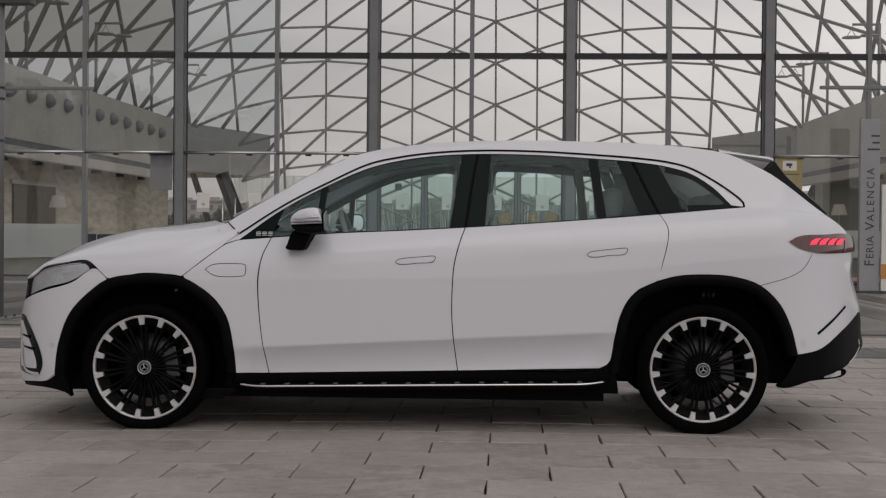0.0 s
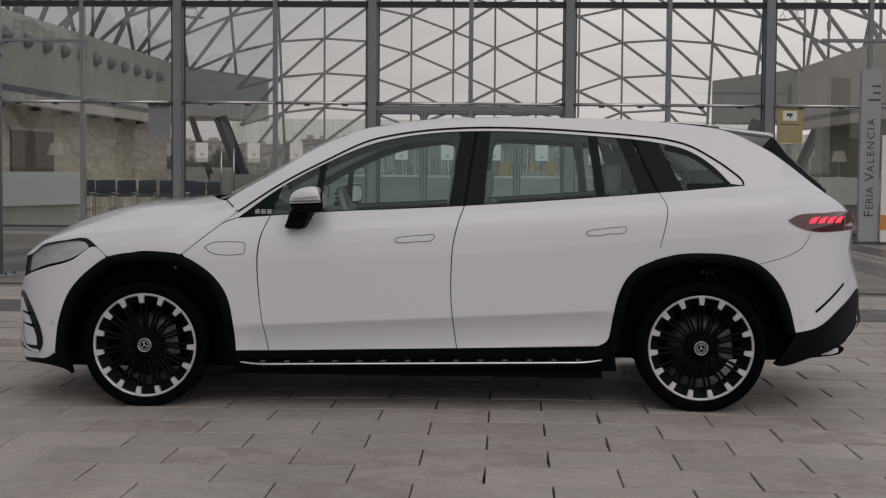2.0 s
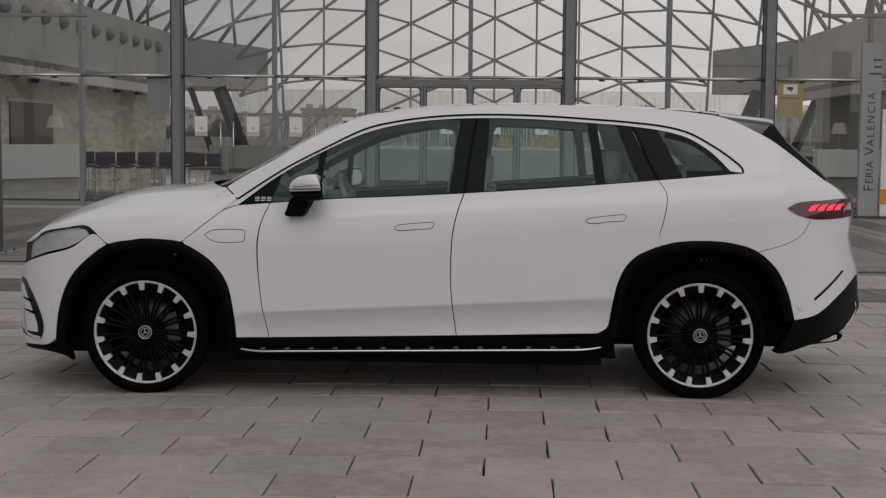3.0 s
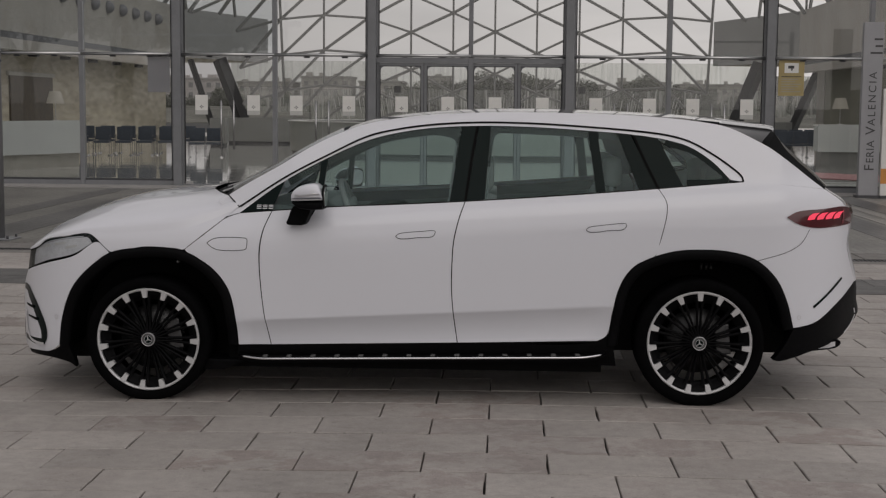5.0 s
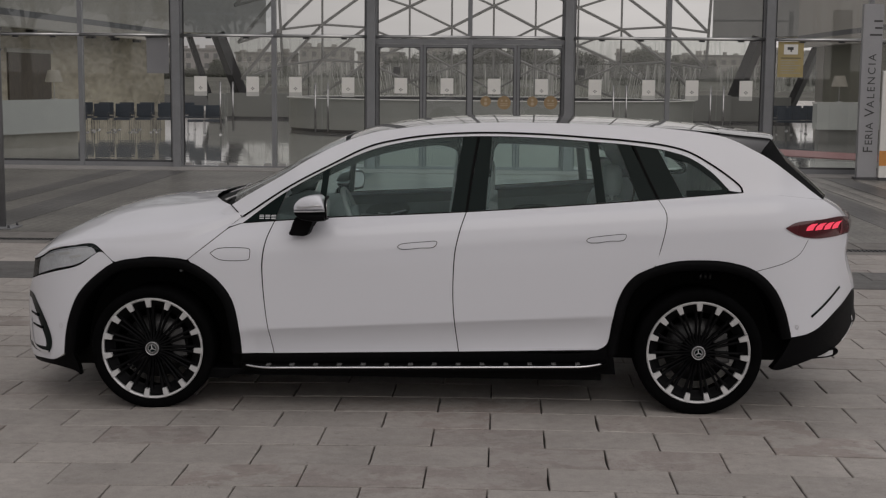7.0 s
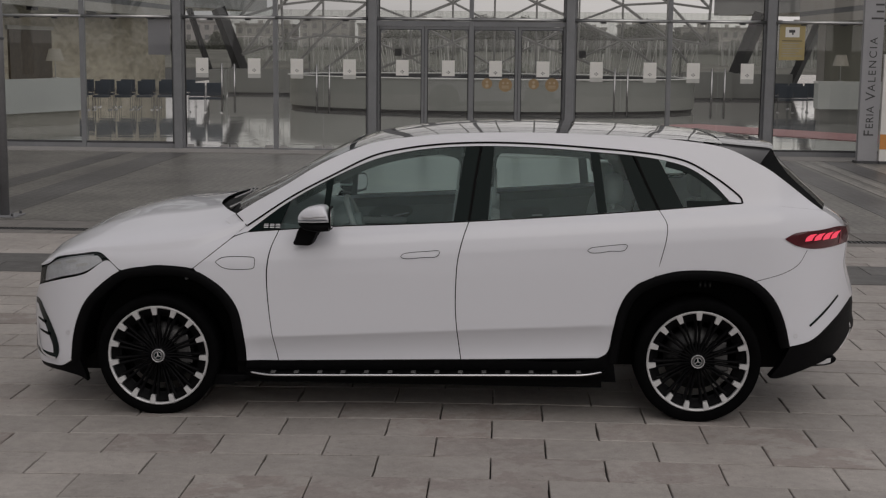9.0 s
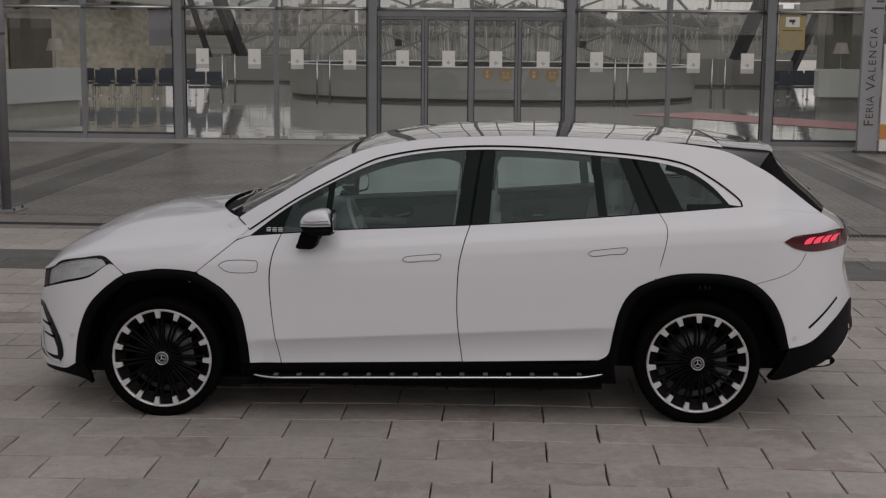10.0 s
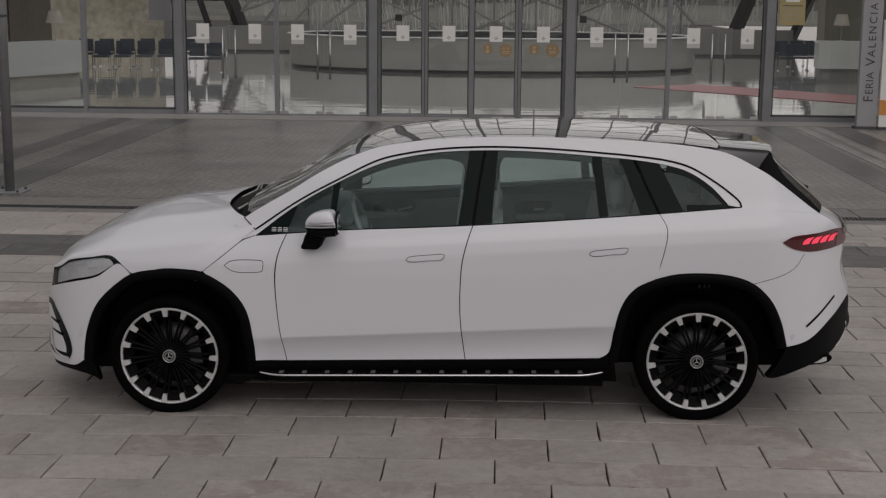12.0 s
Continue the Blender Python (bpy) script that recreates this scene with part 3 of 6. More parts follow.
        mesh_part("wheel_arch_trim", P, F, BLACK_PLASTIC, car, "", True)
        yb = .34 if not far else 2 * CAR_MID - .34
        foot = .16 if arch is FRONT_ARCH else .25
        P = [(hub[0], yb, hub[1])] + [(c[0] + (c[0] - hub[0]) * .05, yb, c[1] + .01) for c in C] + [(C[-1][0], yb, foot), (C[0][0], yb, foot)]
        F = [(0, i, i + 1) for i in range(1, len(P) - 1)] + [(0, len(P) - 1, 1)]
        mesh_part("wheel_well", P, F, SEAM_BLACK, car)
    # sill and running board
    G = patch([(-1.10, .195), (1.13, .21)], [(-1.082, .302), (-.891, .304), (.205, .332), (1.017, .355), (1.10, .42)], [(-1.10, .195), (-1.082, .302)], [(1.13, .21), (1.10, .42)], 40, 6, 0)
    skin("sill", G, BLACK_PLASTIC, car, "", -.006, far, .1)
    bm = bmesh.new()
    N = 36
    prev = None
    for i in range(N):
        s = i / (N - 1)
        x = -1.075 + 2.14 * s
        e = min(s, 1 - s) * 12
        o = -.062 + .055 * max(0, 1 - e) ** 2
        zt = .232 + .040 * s + .012 * max(0, 1 - e) ** 2
        ring = [bm.verts.new((x, y, z)) for y, z in ((.05, zt + .012), (o + .02, zt + .010), (o, zt), (o + .006, zt - .022), (.05, zt - .030))]
        if prev:
            for k in range(5):
                bm.faces.new((prev[k], ring[k], ring[(k + 1) % 5], prev[(k + 1) % 5]))
        prev = ring
    board = part("running_board", bm, BLACK_PLASTIC, car, "", True)
    studs = []
    for i in range(14):
        x = -.93 + i * .140
        zt = .232 + .040 * (x + 1.075) / 2.14
        bm = bmesh.new()
        add_box(bm, (x, -.040, zt + .006), (x + .028, .012, zt + .016), .003)
        studs.append(part("grip_stud", bm, STUD, board))
    pts = []
    for i in range(60):
        s = i / 59
        e = min(s, 1 - s) * 12
        pts.append((-1.07 + 2.13 * s, -.066 + .055 * max(0, 1 - e) ** 2, .236 + .040 * s + .012 * max(0, 1 - e) ** 2))
    strip = tube("bright_strip", pts, .006, CHROME, board, "bright metal strip")
    if far:
        for o in (board, strip, *studs):
            for v in o.data.vertices:
                v.co.y = 2 * CAR_MID - v.co.y
            o.data.flip_normals()
    # glazing: pane by pane, black covers between them
    deep = lambda x, z: flank(x, z) + .010
    trim = patch(GLASS_TOP, SEAM[1:], [GLASS_TOP[0], SEAM[1]], [GLASS_TOP[-1], SEAM[-1]], 90, 4, .0)
    skin("window_trim", trim, PAINT, car, "satin white window surround", -.002, far, .012)
    ribbon("roof_seam", SEAM[1:], .011, SEAM_BLACK, car, .0015, far, 120)
    ribbon("belt_seal", BELT, .006, SEAM_BLACK, car, .0005, far, 90)

    def opening(x0b, x1b, x0t, x1t, kind, owner, n=16):
        b = [(x, z + .002) for x, z in between(BELT, x0b, x1b, 8)]
        t = between(GLASS_TOP, x0t, x1t, 10)
        G = patch(b, t, [b[0], t[0]], [b[-1], t[-1]], n, 10, .0015)
        if kind == "pane":
            o = skin("window", G, CAR_GLASS, owner, "clear side window", 0, far, 0, deep)
            o.visible_shadow = False
        else:
            o = skin("window_cover", G, BLACK_GLOSS, owner, "gloss black pillar cover", .002, far, .02, deep)
        return o

    opening(-1.062, -.892, -1.075, -.822, "cover", car)
    opening(-.885, -.640, -.812, -.612, "pane", door_f)
    opening(-.640, -.602, -.612, -.570, "cover", door_f, 4)
    opening(-.602, .150, -.570, .215, "pane", door_f, 30)
    opening(.150, .2375, .215, .303, "cover", door_f, 6)
    opening(.2465, .356, .315, .385, "cover", door_r, 6)
    opening(.356, 1.000, .385, .955, "pane", door_r, 26)
    opening(1.000, 1.055, .955, 1.010, "cover", door_r, 4)
    opening(1.055, 1.245, 1.010, 1.120, "pane", door_r, 8)
    opening(1.245, 1.352, 1.120, 1.200, "cover", door_r, 6)
    opening(1.362, 1.500, 1.210, 1.360, "cover", car, 8)
    b = [(x, z + .002) for x, z in between(BELT, 1.500, 1.760, 8)]
    t = between(GLASS_TOP, 1.360, 1.745, 12)
    skin("window", patch(b, t, [b[0], t[0]], [b[-1], t[-1]], 18, 10, .0015), CAR_GLASS, car, "clear rear quarter window", 0, far, 0, deep).visible_shadow = False
    bord = [(1.52, 1.28), (1.74, 1.295), (1.745, 1.315), (1.67, 1.385), (1.55, 1.465), (1.40, 1.508)]
    ribbon("window_border", bord, .035, BLACK_GLOSS, car, -.006, far, 40)
    top = [(x, z - .020) for x, z in between(GLASS_TOP, -.80, 1.12, 18)]
    ribbon("inner_frame", top, .046, FRAME_BLACK, car, -.020, far, 50)
    for bend in ([(.03, 1.562), (.12, 1.553), (.182, 1.530), (.206, 1.485), (.204, 1.42), (.198, 1.36)], [(.362, 1.36), (.373, 1.46), (.384, 1.530), (.418, 1.572), (.50, 1.580)], [(.80, 1.575), (.91, 1.568), (.965, 1.54), (.985, 1.46)]):
        ribbon("inner_frame", bend, .044, FRAME_BLACK, car, -.018, far, 24)
    foot = patch([(-1.13, 1.078), (-1.077, 1.114)], [(-1.215, 1.142), (-1.150, 1.180)], [(-1.13, 1.078), (-1.215, 1.142)], [(-1.077, 1.114), (-1.150, 1.180)], 6, 6, 0)
    skin("pillar_foot", foot, PAINT, car, "", -.004, far, 0)
    corner = patch([(-1.150, 1.056), (-1.076, 1.081)], [(-1.148, 1.062), (-1.080, 1.112)], [(-1.150, 1.056), (-1.148, 1.062)], [(-1.076, 1.081), (-1.080, 1.112)], 6, 4, 0)
    skin("wing_tip", corner, PAINT, car, "", -.004, far, 0)
    ribbon("shut_line", [(-1.080, 1.110), (-1.115, 1.145), (-1.152, 1.181)], .006, SEAM_BLACK, car, .002, far)
    # dark backing strips behind the shut lines
    for line in (FRONT_SEAM, MID_SEAM, REAR_SEAM, [(-1.391, .863), (-1.156, 1.051)], [(-1.899, .913), (-1.827, .845)], [(.242, 1.161), (.273, 1.391), (.310, 1.615)], [(1.357, 1.247), (1.279, 1.407), (1.205, 1.578)], [(-.891, .304), (.205, .332), (1.017, .355)]):
        ribbon("shut_line", line, .014, SEAM_BLACK, car, -.003, far)
    for line in ([(-1.391, .864), (-1.30, .937), (-1.156, 1.052)], [(-1.899, .913), (-1.862, .878), (-1.827, .846)]):
        ribbon("shut_line", line, .0032, SEAM_BLACK, car, .0015, far)
    for line in (MID_SEAM[-1:] + [(.273, 1.391), (.310, 1.615)], [(1.357, 1.247), (1.279, 1.407), (1.205, 1.578)]):
        ribbon("shut_line", line, .007, SEAM_BLACK, car, -.006, far)
    # exterior mirror: painted cap, bright strip, black housing and foot
    def shell(name, tops, bottoms, mat, owner, label="", grow=0.0, blunt=.62):
        bm = bmesh.new()
        rings = []
        for u in np.linspace(0, 1, 18):
            x = tops[0][0] + (tops[-1][0] - tops[0][0]) * u
            zt = float(np.interp(x, *zip(*tops))) + grow
            zb = float(np.interp(x, *zip(*bottoms))) - grow
            half = (.060 + .047 * min(1, u * 1.9) ** .6) + grow
            ring = []
            for a in np.linspace(0, 2 * math.pi, 20, endpoint=False):
                cy = -.092 + half * math.copysign(abs(math.cos(a)) ** blunt, math.cos(a))
                cz = (zt + zb) / 2 + (zt - zb) / 2 * math.copysign(abs(math.sin(a)) ** (.75 if math.sin(a) > 0 else .3), math.sin(a))
                ring.append(bm.verts.new((x, cy, cz)))
            rings.append(ring)
        for a, b in zip(rings, rings[1:]):
            for k in range(20):
                bm.faces.new((a[k], b[k], b[(k + 1) % 20], a[(k + 1) % 20]))
        bm.faces.new(rings[0])
        bm.faces.new(rings[-1][::-1])
        o = part(name, bm, mat, owner, label, True)
        o.data.set_sharp_from_angle(angle=radians(50))
        return o

    cap_low = [(-.742, 1.176), (-.56, 1.183)]
    mirror = shell("mirror_cap", [(-.742, 1.206), (-.735, 1.220), (-.715, 1.239), (-.69, 1.252), (-.655, 1.262), (-.615, 1.267), (-.592, 1.263), (-.576, 1.248), (-.566, 1.218), (-.560, 1.194)], cap_low, PAINT, car, "white door mirror with a bright lower strip")
    strip_m = shell("lower_strip", [(-.742, 1.176), (-.56, 1.183)], [(-.742, 1.166), (-.56, 1.174)], SILVER, mirror, "bright metal strip")
    house = shell("mirror_housing", [(-.738, 1.168), (-.56, 1.175)], [(-.738, 1.150), (-.70, 1.122), (-.62, 1.112), (-.56, 1.118)], BLACK_PLASTIC, mirror, "black mirror housing", -.001)
    bm = bmesh.new()
    vs = []
    for y in (-.075, .045):
        vs.append([bm.verts.new((x + (.012 if y > 0 else 0), y, z)) for x, z in ((-.742, 1.135), (-.752, 1.10), (-.787, 1.030), (-.775, 1.022), (-.690, 1.020), (-.676, 1.027), (-.655, 1.09), (-.628, 1.122))])
    for k in range(8):
        bm.faces.new((vs[0][k], vs[0][(k + 1) % 8], vs[1][(k + 1) % 8], vs[1][k]))
    bm.faces.new(vs[0])
    bm.faces.new(vs[1][::-1])
    bmesh.ops.bevel(bm, geom=list(bm.edges), offset=.006, segments=2, affect="EDGES")
    foot = part("mirror_foot", bm, BLACK_PLASTIC, mirror)
    blink = tube("side_repeater", [(-.715, -.176, 1.200), (-.69, -.186, 1.199), (-.66, -.194, 1.201), (-.62, -.201, 1.209), (-.575, -.201, 1.212)], .0065, SATIN, mirror, "silvery side repeater", 6)
    plates = []
    for name, x0, x1, hw, hh, mat in (("mirror_rim", -.562, -.552, .091, .068, BLACK_PLASTIC), ("mirror_glass", -.553, -.549, .078, .056, CHROME)):
        bm = bmesh.new()
        loops = []
        for x in (x0, x1):
            ring = []
            for k in range(28):
                c, s = math.cos(k * math.pi / 14), math.sin(k * math.pi / 14)
                ring.append(bm.verts.new((x, -.095 + hw * math.copysign(abs(c) ** .7, c), 1.190 + hh * math.copysign(abs(s) ** .7, s))))
            loops.append(ring)
        for k in range(28):
            bm.faces.new((loops[0][k], loops[0][(k + 1) % 28], loops[1][(k + 1) % 28], loops[1][k]))
        bm.faces.new(loops[0][::-1])
        bm.faces.new(loops[1])
        plates.append(part(name, bm, mat, mirror, "mirror glass" if mat is CHROME else ""))
    rim, pane = plates
    # the side of the shell that faces the door is dark
    mirror.data.materials.append(CHEEK)
    for f in mirror.data.polygons:
        f.material_index = 1 if f.center.y > -.03 else 0
    if far:
        # the passenger's mirror is turned in towards the driver
        turned = lambda y: -.558 - .088 * min(1, max(0, (y + .186) / .17))
        for o in (mirror, strip_m, house, blink):
            for v in o.data.vertices:
                v.co.x = min(v.co.x, turned(v.co.y) - .004)
        for o in (rim, pane):
            for v in o.data.vertices:
                v.co.x += turned(v.co.y) + .558
        for o in (mirror, strip_m, house, foot, blink, rim, pane):
            for v in o.data.vertices:
                v.co.y = 2 * CAR_MID - v.co.y
            o.data.flip_normals()


flank_panels(False)
flank_panels(True)
# badge on the sail panel, as plain bars
for i, x in enumerate((-.980, -.945, -.910)):
    for dz in (-.009, 0, .009):
        ribbon("badge_bar", [(x + .02 * dz, 1.113 + dz), (x + .027 + .02 * dz, 1.1135 + dz)], .0035, SATIN, car, -.007, n=4)

# bonnet
low = [(-2.372, .832), (-2.33, .846), (-2.287, .866), (-2.227, .907), (-2.075, .938), (-1.951, .951), (-1.899, .917), (-1.827, .850), (-1.626, .881), (-1.437, .873), (-1.391, .867), (-1.27, .962), (-1.156, 1.055), (-1.080, 1.118)]
shoulder = [(-2.372, .842), (-2.287, .878), (-2.227, .914), (-2.075, .948), (-1.951, .962), (-1.7, .970), (-1.45, .990), (-1.27, 1.032), (-1.156, 1.076), (-1.080, 1.122)]
mid = [(-2.42, .838), (-2.37, .910), (-2.214, 1.006), (-2.04, 1.086), (-1.825, 1.144), (-1.58, 1.168), (-1.36, 1.190)]
NX, NF, NB = 90, 6, 21
low_x, mid_x = between(low, -2.372, -1.08, NX), between(mid, -2.42, -1.36, NX)
sh_x = between(shoulder, -2.372, -1.08, NX)
P = []
for row_at, ((xl, zl), (xm, zm), (_, zs)) in enumerate(zip(low_x, mid_x, sh_x)):
    half = []
    late = (row_at / (NX - 1)) ** 3
    for k in range(NF):
        z = zl + (zs - zl) * k / NF
        half.append((xl, flank(xl, z), z))
    ys = flank(xl, zs)
    for k in range(NB):
        th = k / (NB - 1) * math.pi / 2
        s = 1 - math.cos(th)
        # a soft raised fold runs along each side of the bonnet
        fold = .007 * math.exp(-((s - .42) / .10) ** 2)
        half.append((xl + (xm - xl) * (1 - (1 - s) ** (2.0 + .7 * late)), ys + (CAR_MID - ys) * s, zs + (zm - zs) * math.sin(th) ** (.85 - .33 * late) + fold))
    P += half + [(x, 2 * CAR_MID - y, z) for x, y, z in half[-2::-1]]
mesh_part("bonnet", P, grid_faces(NX, 2 * (NF + NB) - 1, False), PAINT, car, "", True)

rail_edge = spline(ROOF_EDGE, 160)
screen = [p for p in rail_edge if -1.13 <= p[0] <= -.47]
across("windscreen", screen, lambda t: (-.030 - .05 * (1 - t) ** 3, .022), SCREEN_GLASS, car, "raked windscreen", inset=.0, power=4.0).visible_shadow = False
rim_line = [p for p in rail_edge if -.47 <= p[0] <= 1.40] + [np.array(p) for p in ((1.50, 1.650), (1.60, 1.641), (1.70, 1.632), (1.735, 1.628))]
across("roof_glass", rim_line, lambda t: (-.016 * (1 - t) ** 3, .019 + .003 * min(1, 3 * t)), ROOF_GLASS, car, "dark panoramic glass roof", power=3.0)
across("cowl", [(-1.19, 1.105), (-1.14, 1.110), (-1.10, 1.165)], lambda t: (-.36 + .25 * t, .050), BLACK_PLASTIC, car, "black cowl below the windscreen", inset=.12)
for y0, x0 in ((.36, -1.235), (.86, -1.30)):
    bm = bmesh.new()
    add_rod(bm, (x0 + .02, y0 + .55, 1.200), (x0 + .065, y0, 1.180), .008, 6)
    add_rod(bm, (x0 + .045, y0 + .52, 1.206), (x0 + .095, y0 + .02, 1.188), .006, 6)
    add_rod(bm, (x0 - .02, y0 + .10, 1.174), (x0 + .05, y0 + .30, 1.198), .011, 6)
    part("wiper", bm, WIPER, car, "", True)
tg_edge = [tuple(p) for p in rail_edge if p[0] >= 1.97]
FIN = [(2.060, 1.566), (2.085, 1.520), (2.115, 1.470), (2.18, 1.405), (2.265, 1.331), (2.338, 1.260)]


def tail_depth(x, z):
    """The rear window leans inwards from the white body edge."""
    edge_z = float(np.interp(x, [p[0] for p in rail_edge], [p[1] for p in rail_edge]))
    return flank(x, edge_z) + 1.5 * max(0, z - edge_z)


for far in (False, True):
    strip = patch(tg_edge, FIN, [tg_edge[0], FIN[0]], [tg_edge[-1], FIN[-1]], 30, 6, 0)
    skin("window_edge", strip, EDGE_BLACK, car, "gloss black edge of the rear window", .0, far, .0, tail_depth)
across("rear_window", spline(FIN, 30), lambda t: (.05 + .05 * min(1, t * 3), .008), REAR_GLASS, car, "dark rear window", power=2.4, depth=tail_depth)
across("tailgate", spline([(2.325, 1.249), (2.46, 1.165), (2.50, 1.115), (2.525, 1.02), (2.512, .911), (2.535, .83), (2.572, .74), (2.595, .668)], 30), (.095, .0), PAINT, car, "white tailgate", power=2.6)
across("light_band", spline([(2.520, 1.128), (2.538, 1.08), (2.532, 1.036)], 8), (.100, 0), RED_LENS, car, power=2.6)
across("rear_skirt", spline([(2.598, .666), (2.608, .61), (2.610, .54), (2.630, .458), (2.60, .425), (2.51, .368), (2.42, .338)], 18), (.085, 0), BLACK_PLASTIC, car, power=2.6)
across("front_fascia", spline([(-2.44, .205), (-2.495, .24), (-2.482, .42), (-2.487, .535), (-2.43, .66), (-2.402, .71), (-2.388, .76), (-2.368, .832)], 24), (-.02, 0), BLACK_PLASTIC, car, "black front panel", power=2.6)
across("front_skirt", spline([(-2.42, .188), (-2.44, .206), (-2.50, .230), (-2.486, .29)], 8), (-.03, 0), PAINT, car, power=2.6)
# spoiler: a gloss tail that carries the roof line on and tapers inwards, over dark cheeks
def tail_side(x):
    """Inset and lower edge of the spoiler at that length."""
    u = (x - 1.72) / .36
    return .37 + .125 * u, 1.613 - .039 * u


bm = bmesh.new()
rows = []
for t_ in np.linspace(0, 1, 33):
    k = 1 - abs(2 * t_ - 1) ** 6
    ring = []
    for x, lift in ((1.742, .012), (1.82, .012), (1.90, .012), (1.98, .013), (2.05, .013), (2.074, .010)):
        y0, zb = tail_side(x)
        ring.append((x + .035 * k * max(0, x - 1.95) / .12, y0 + 2 * (CAR_MID - y0) * t_, zb + lift + (.034 - .035 * (x - 1.742)) * k))
    for x in (2.082, 2.074, 1.90, 1.742):
        y0, zb = tail_side(x)
        ring.append((x + .035 * k * max(0, x - 1.95) / .12, y0 + 2 * (CAR_MID - y0) * t_, zb + (.006 if x > 2.08 else 0) + .012 * k))
    rows.append([bm.verts.new(v) for v in ring])
for a, b in zip(rows, rows[1:]):
    for k in range(10):
        bm.faces.new((a[k], a[(k + 1) % 10], b[(k + 1) % 10], b[k]))
bm.faces.new(rows[0])
bm.faces.new(rows[-1][::-1])
spoiler = part("spoiler", bm, ROOF_GLASS, car, "gloss black roof spoiler", True)
spoiler.data.set_sharp_from_angle(angle=radians(40))
for far in (False, True):
    cheek = patch([(1.70, 1.613), (1.80, 1.583), (1.90, 1.538), (1.975, 1.500)], [(1.70, 1.616), (1.80, 1.605), (1.94, 1.590), (2.072, 1.576)], [(1.70, 1.613), (1.70, 1.616)], [(1.975, 1.500), (2.01, 1.532), (2.072, 1.576)], 24, 8, 0).reshape(24, 8, 2)
    P = []
    for col in cheek:
        for v, (x, z) in enumerate(col):
            y = .298 + (tail_side(x)[0] - .298) * v / 7
            P.append((x, 2 * CAR_MID - y if far else y, z))
    mesh_part("cheek", P, grid_faces(24, 8, far), CHEEK, spoiler, "dark satin cheek under the spoiler", True)
    # seam between roof and spoiler
    seam = [(1.738, .366, 1.610), (1.739, .374, 1.624), (1.741, .42, 1.640)]
    tube("spoiler_seam", [(x, 2 * CAR_MID - y if far else y, z) for x, y, z in seam], .004, SEAM_BLACK, spoiler, "", 6)
    # black corner that closes the gap between cheek and rear window
    lower = [(x, tail_depth(x, z), z) for x, z in [(tg_edge[0][0] + (FIN[0][0] - tg_edge[0][0]) * v / 7, tg_edge[0][1] + (FIN[0][1] - tg_edge[0][1]) * v / 7) for v in range(8)]]
    upper = [(x, .298 + (tail_side(x)[0] - .298) * v / 7, z) for v, (x, z) in enumerate(cheek[-1])]
    P = [(a[0] + (b[0] - a[0]) * u, a[1] + (b[1] - a[1]) * u, a[2] + (b[2] - a[2]) * u) for u in (0, .5, 1) for a, b in zip(upper, lower)]
    mesh_part("corner_panel", [(x, 2 * CAR_MID - y if far else y, z) for x, y, z in P], grid_faces(3, 8, far), EDGE_BLACK, spoiler, "black corner under the spoiler", True)
box("spoiler_base", (1.80, .52, 1.54), (1.99, 2 * CAR_MID - .52, 1.590), BLACK_GLOSS, spoiler, "black underside of the spoiler", .01)
bm = bmesh.new()
add_rod(bm, (2.36, CAR_MID, 1.318), (2.43, CAR_MID, 1.292), .013, 8)
add_rod(bm, (2.41, CAR_MID - .10, 1.292), (2.42, CAR_MID + .03, 1.293), .007, 6)
part("rear_wiper", bm, BLACK_PLASTIC, car, "", True)
box("underbody", (-1.15, .10, .16), (1.05, 1.83, .29), SEAM_BLACK, car)
box("front_tray", (-2.1, .35, .19), (-1.21, 1.58, .275), SEAM_BLACK, car)
box("rear_tray", (1.06, .45, .24), (1.9, 1.58, .275), SEAM_BLACK, car)
for yy in (.03, 1.70):
    bm = bmesh.new()
    add_box(bm, (-1.30, yy, .150), (-1.04, yy + .20, .215), .01)
    for v in bm.verts:
        if v.co.z < .18 and v.co.x > -1.17:
            v.co.x -= .12
    part("wheel_deflector", bm, BLACK_PLASTIC, car)
box("engine_bay", (-2.20, .45, .28), (-1.20, 1.48, .95), SEAM_BLACK, car)
box("boot_floor", (1.30, .40, .28), (2.30, 1.53, .85), SEAM_BLACK, car)
for far in (False, True):
    bm = bmesh.new()
    plate = bmesh.new()
    ends = []
    for x, z0, z1 in ((2.20, .270, .285), (2.30, .285, .318), (2.40, .297, .346), (2.440, .306, .354), (2.462, .322, .350), (2.468, .332, .342)):
        ends.append([(x, y, z + lift) for y, z, lift in ((.215, z0, 0), (.215, z1, 0), (.50, z1, .006), (.50, z0, .004))])
    # pale plate: the bright reflection on the trim is put into its colour
    glints = [[(x, .212, z0), (x, .212, z1)] for x, z0, z1 in ((2.34, .300, .318), (2.40, .306, .338), (2.436, .318, .344))]
    for mesh, rows, m in ((bm, ends, 4), (plate, glints, 2)):
        vs = [[mesh.verts.new((x, 2 * CAR_MID - y if far else y, z)) for x, y, z in row] for row in rows]
        for a, b in zip(vs, vs[1:]):
            for k in range(m if m > 2 else 1):
                mesh.faces.new((a[k], a[(k + 1) % m], b[(k + 1) % m], b[k]))
        if m > 2:
            mesh.faces.new(vs[0])
            mesh.faces.new(vs[-1][::-1])
    pod = part("exhaust_trim", bm, BLACK_PLASTIC, car, "black exhaust trim with a bright plate")
    part("bright_plate", plate, SILVER, pod)


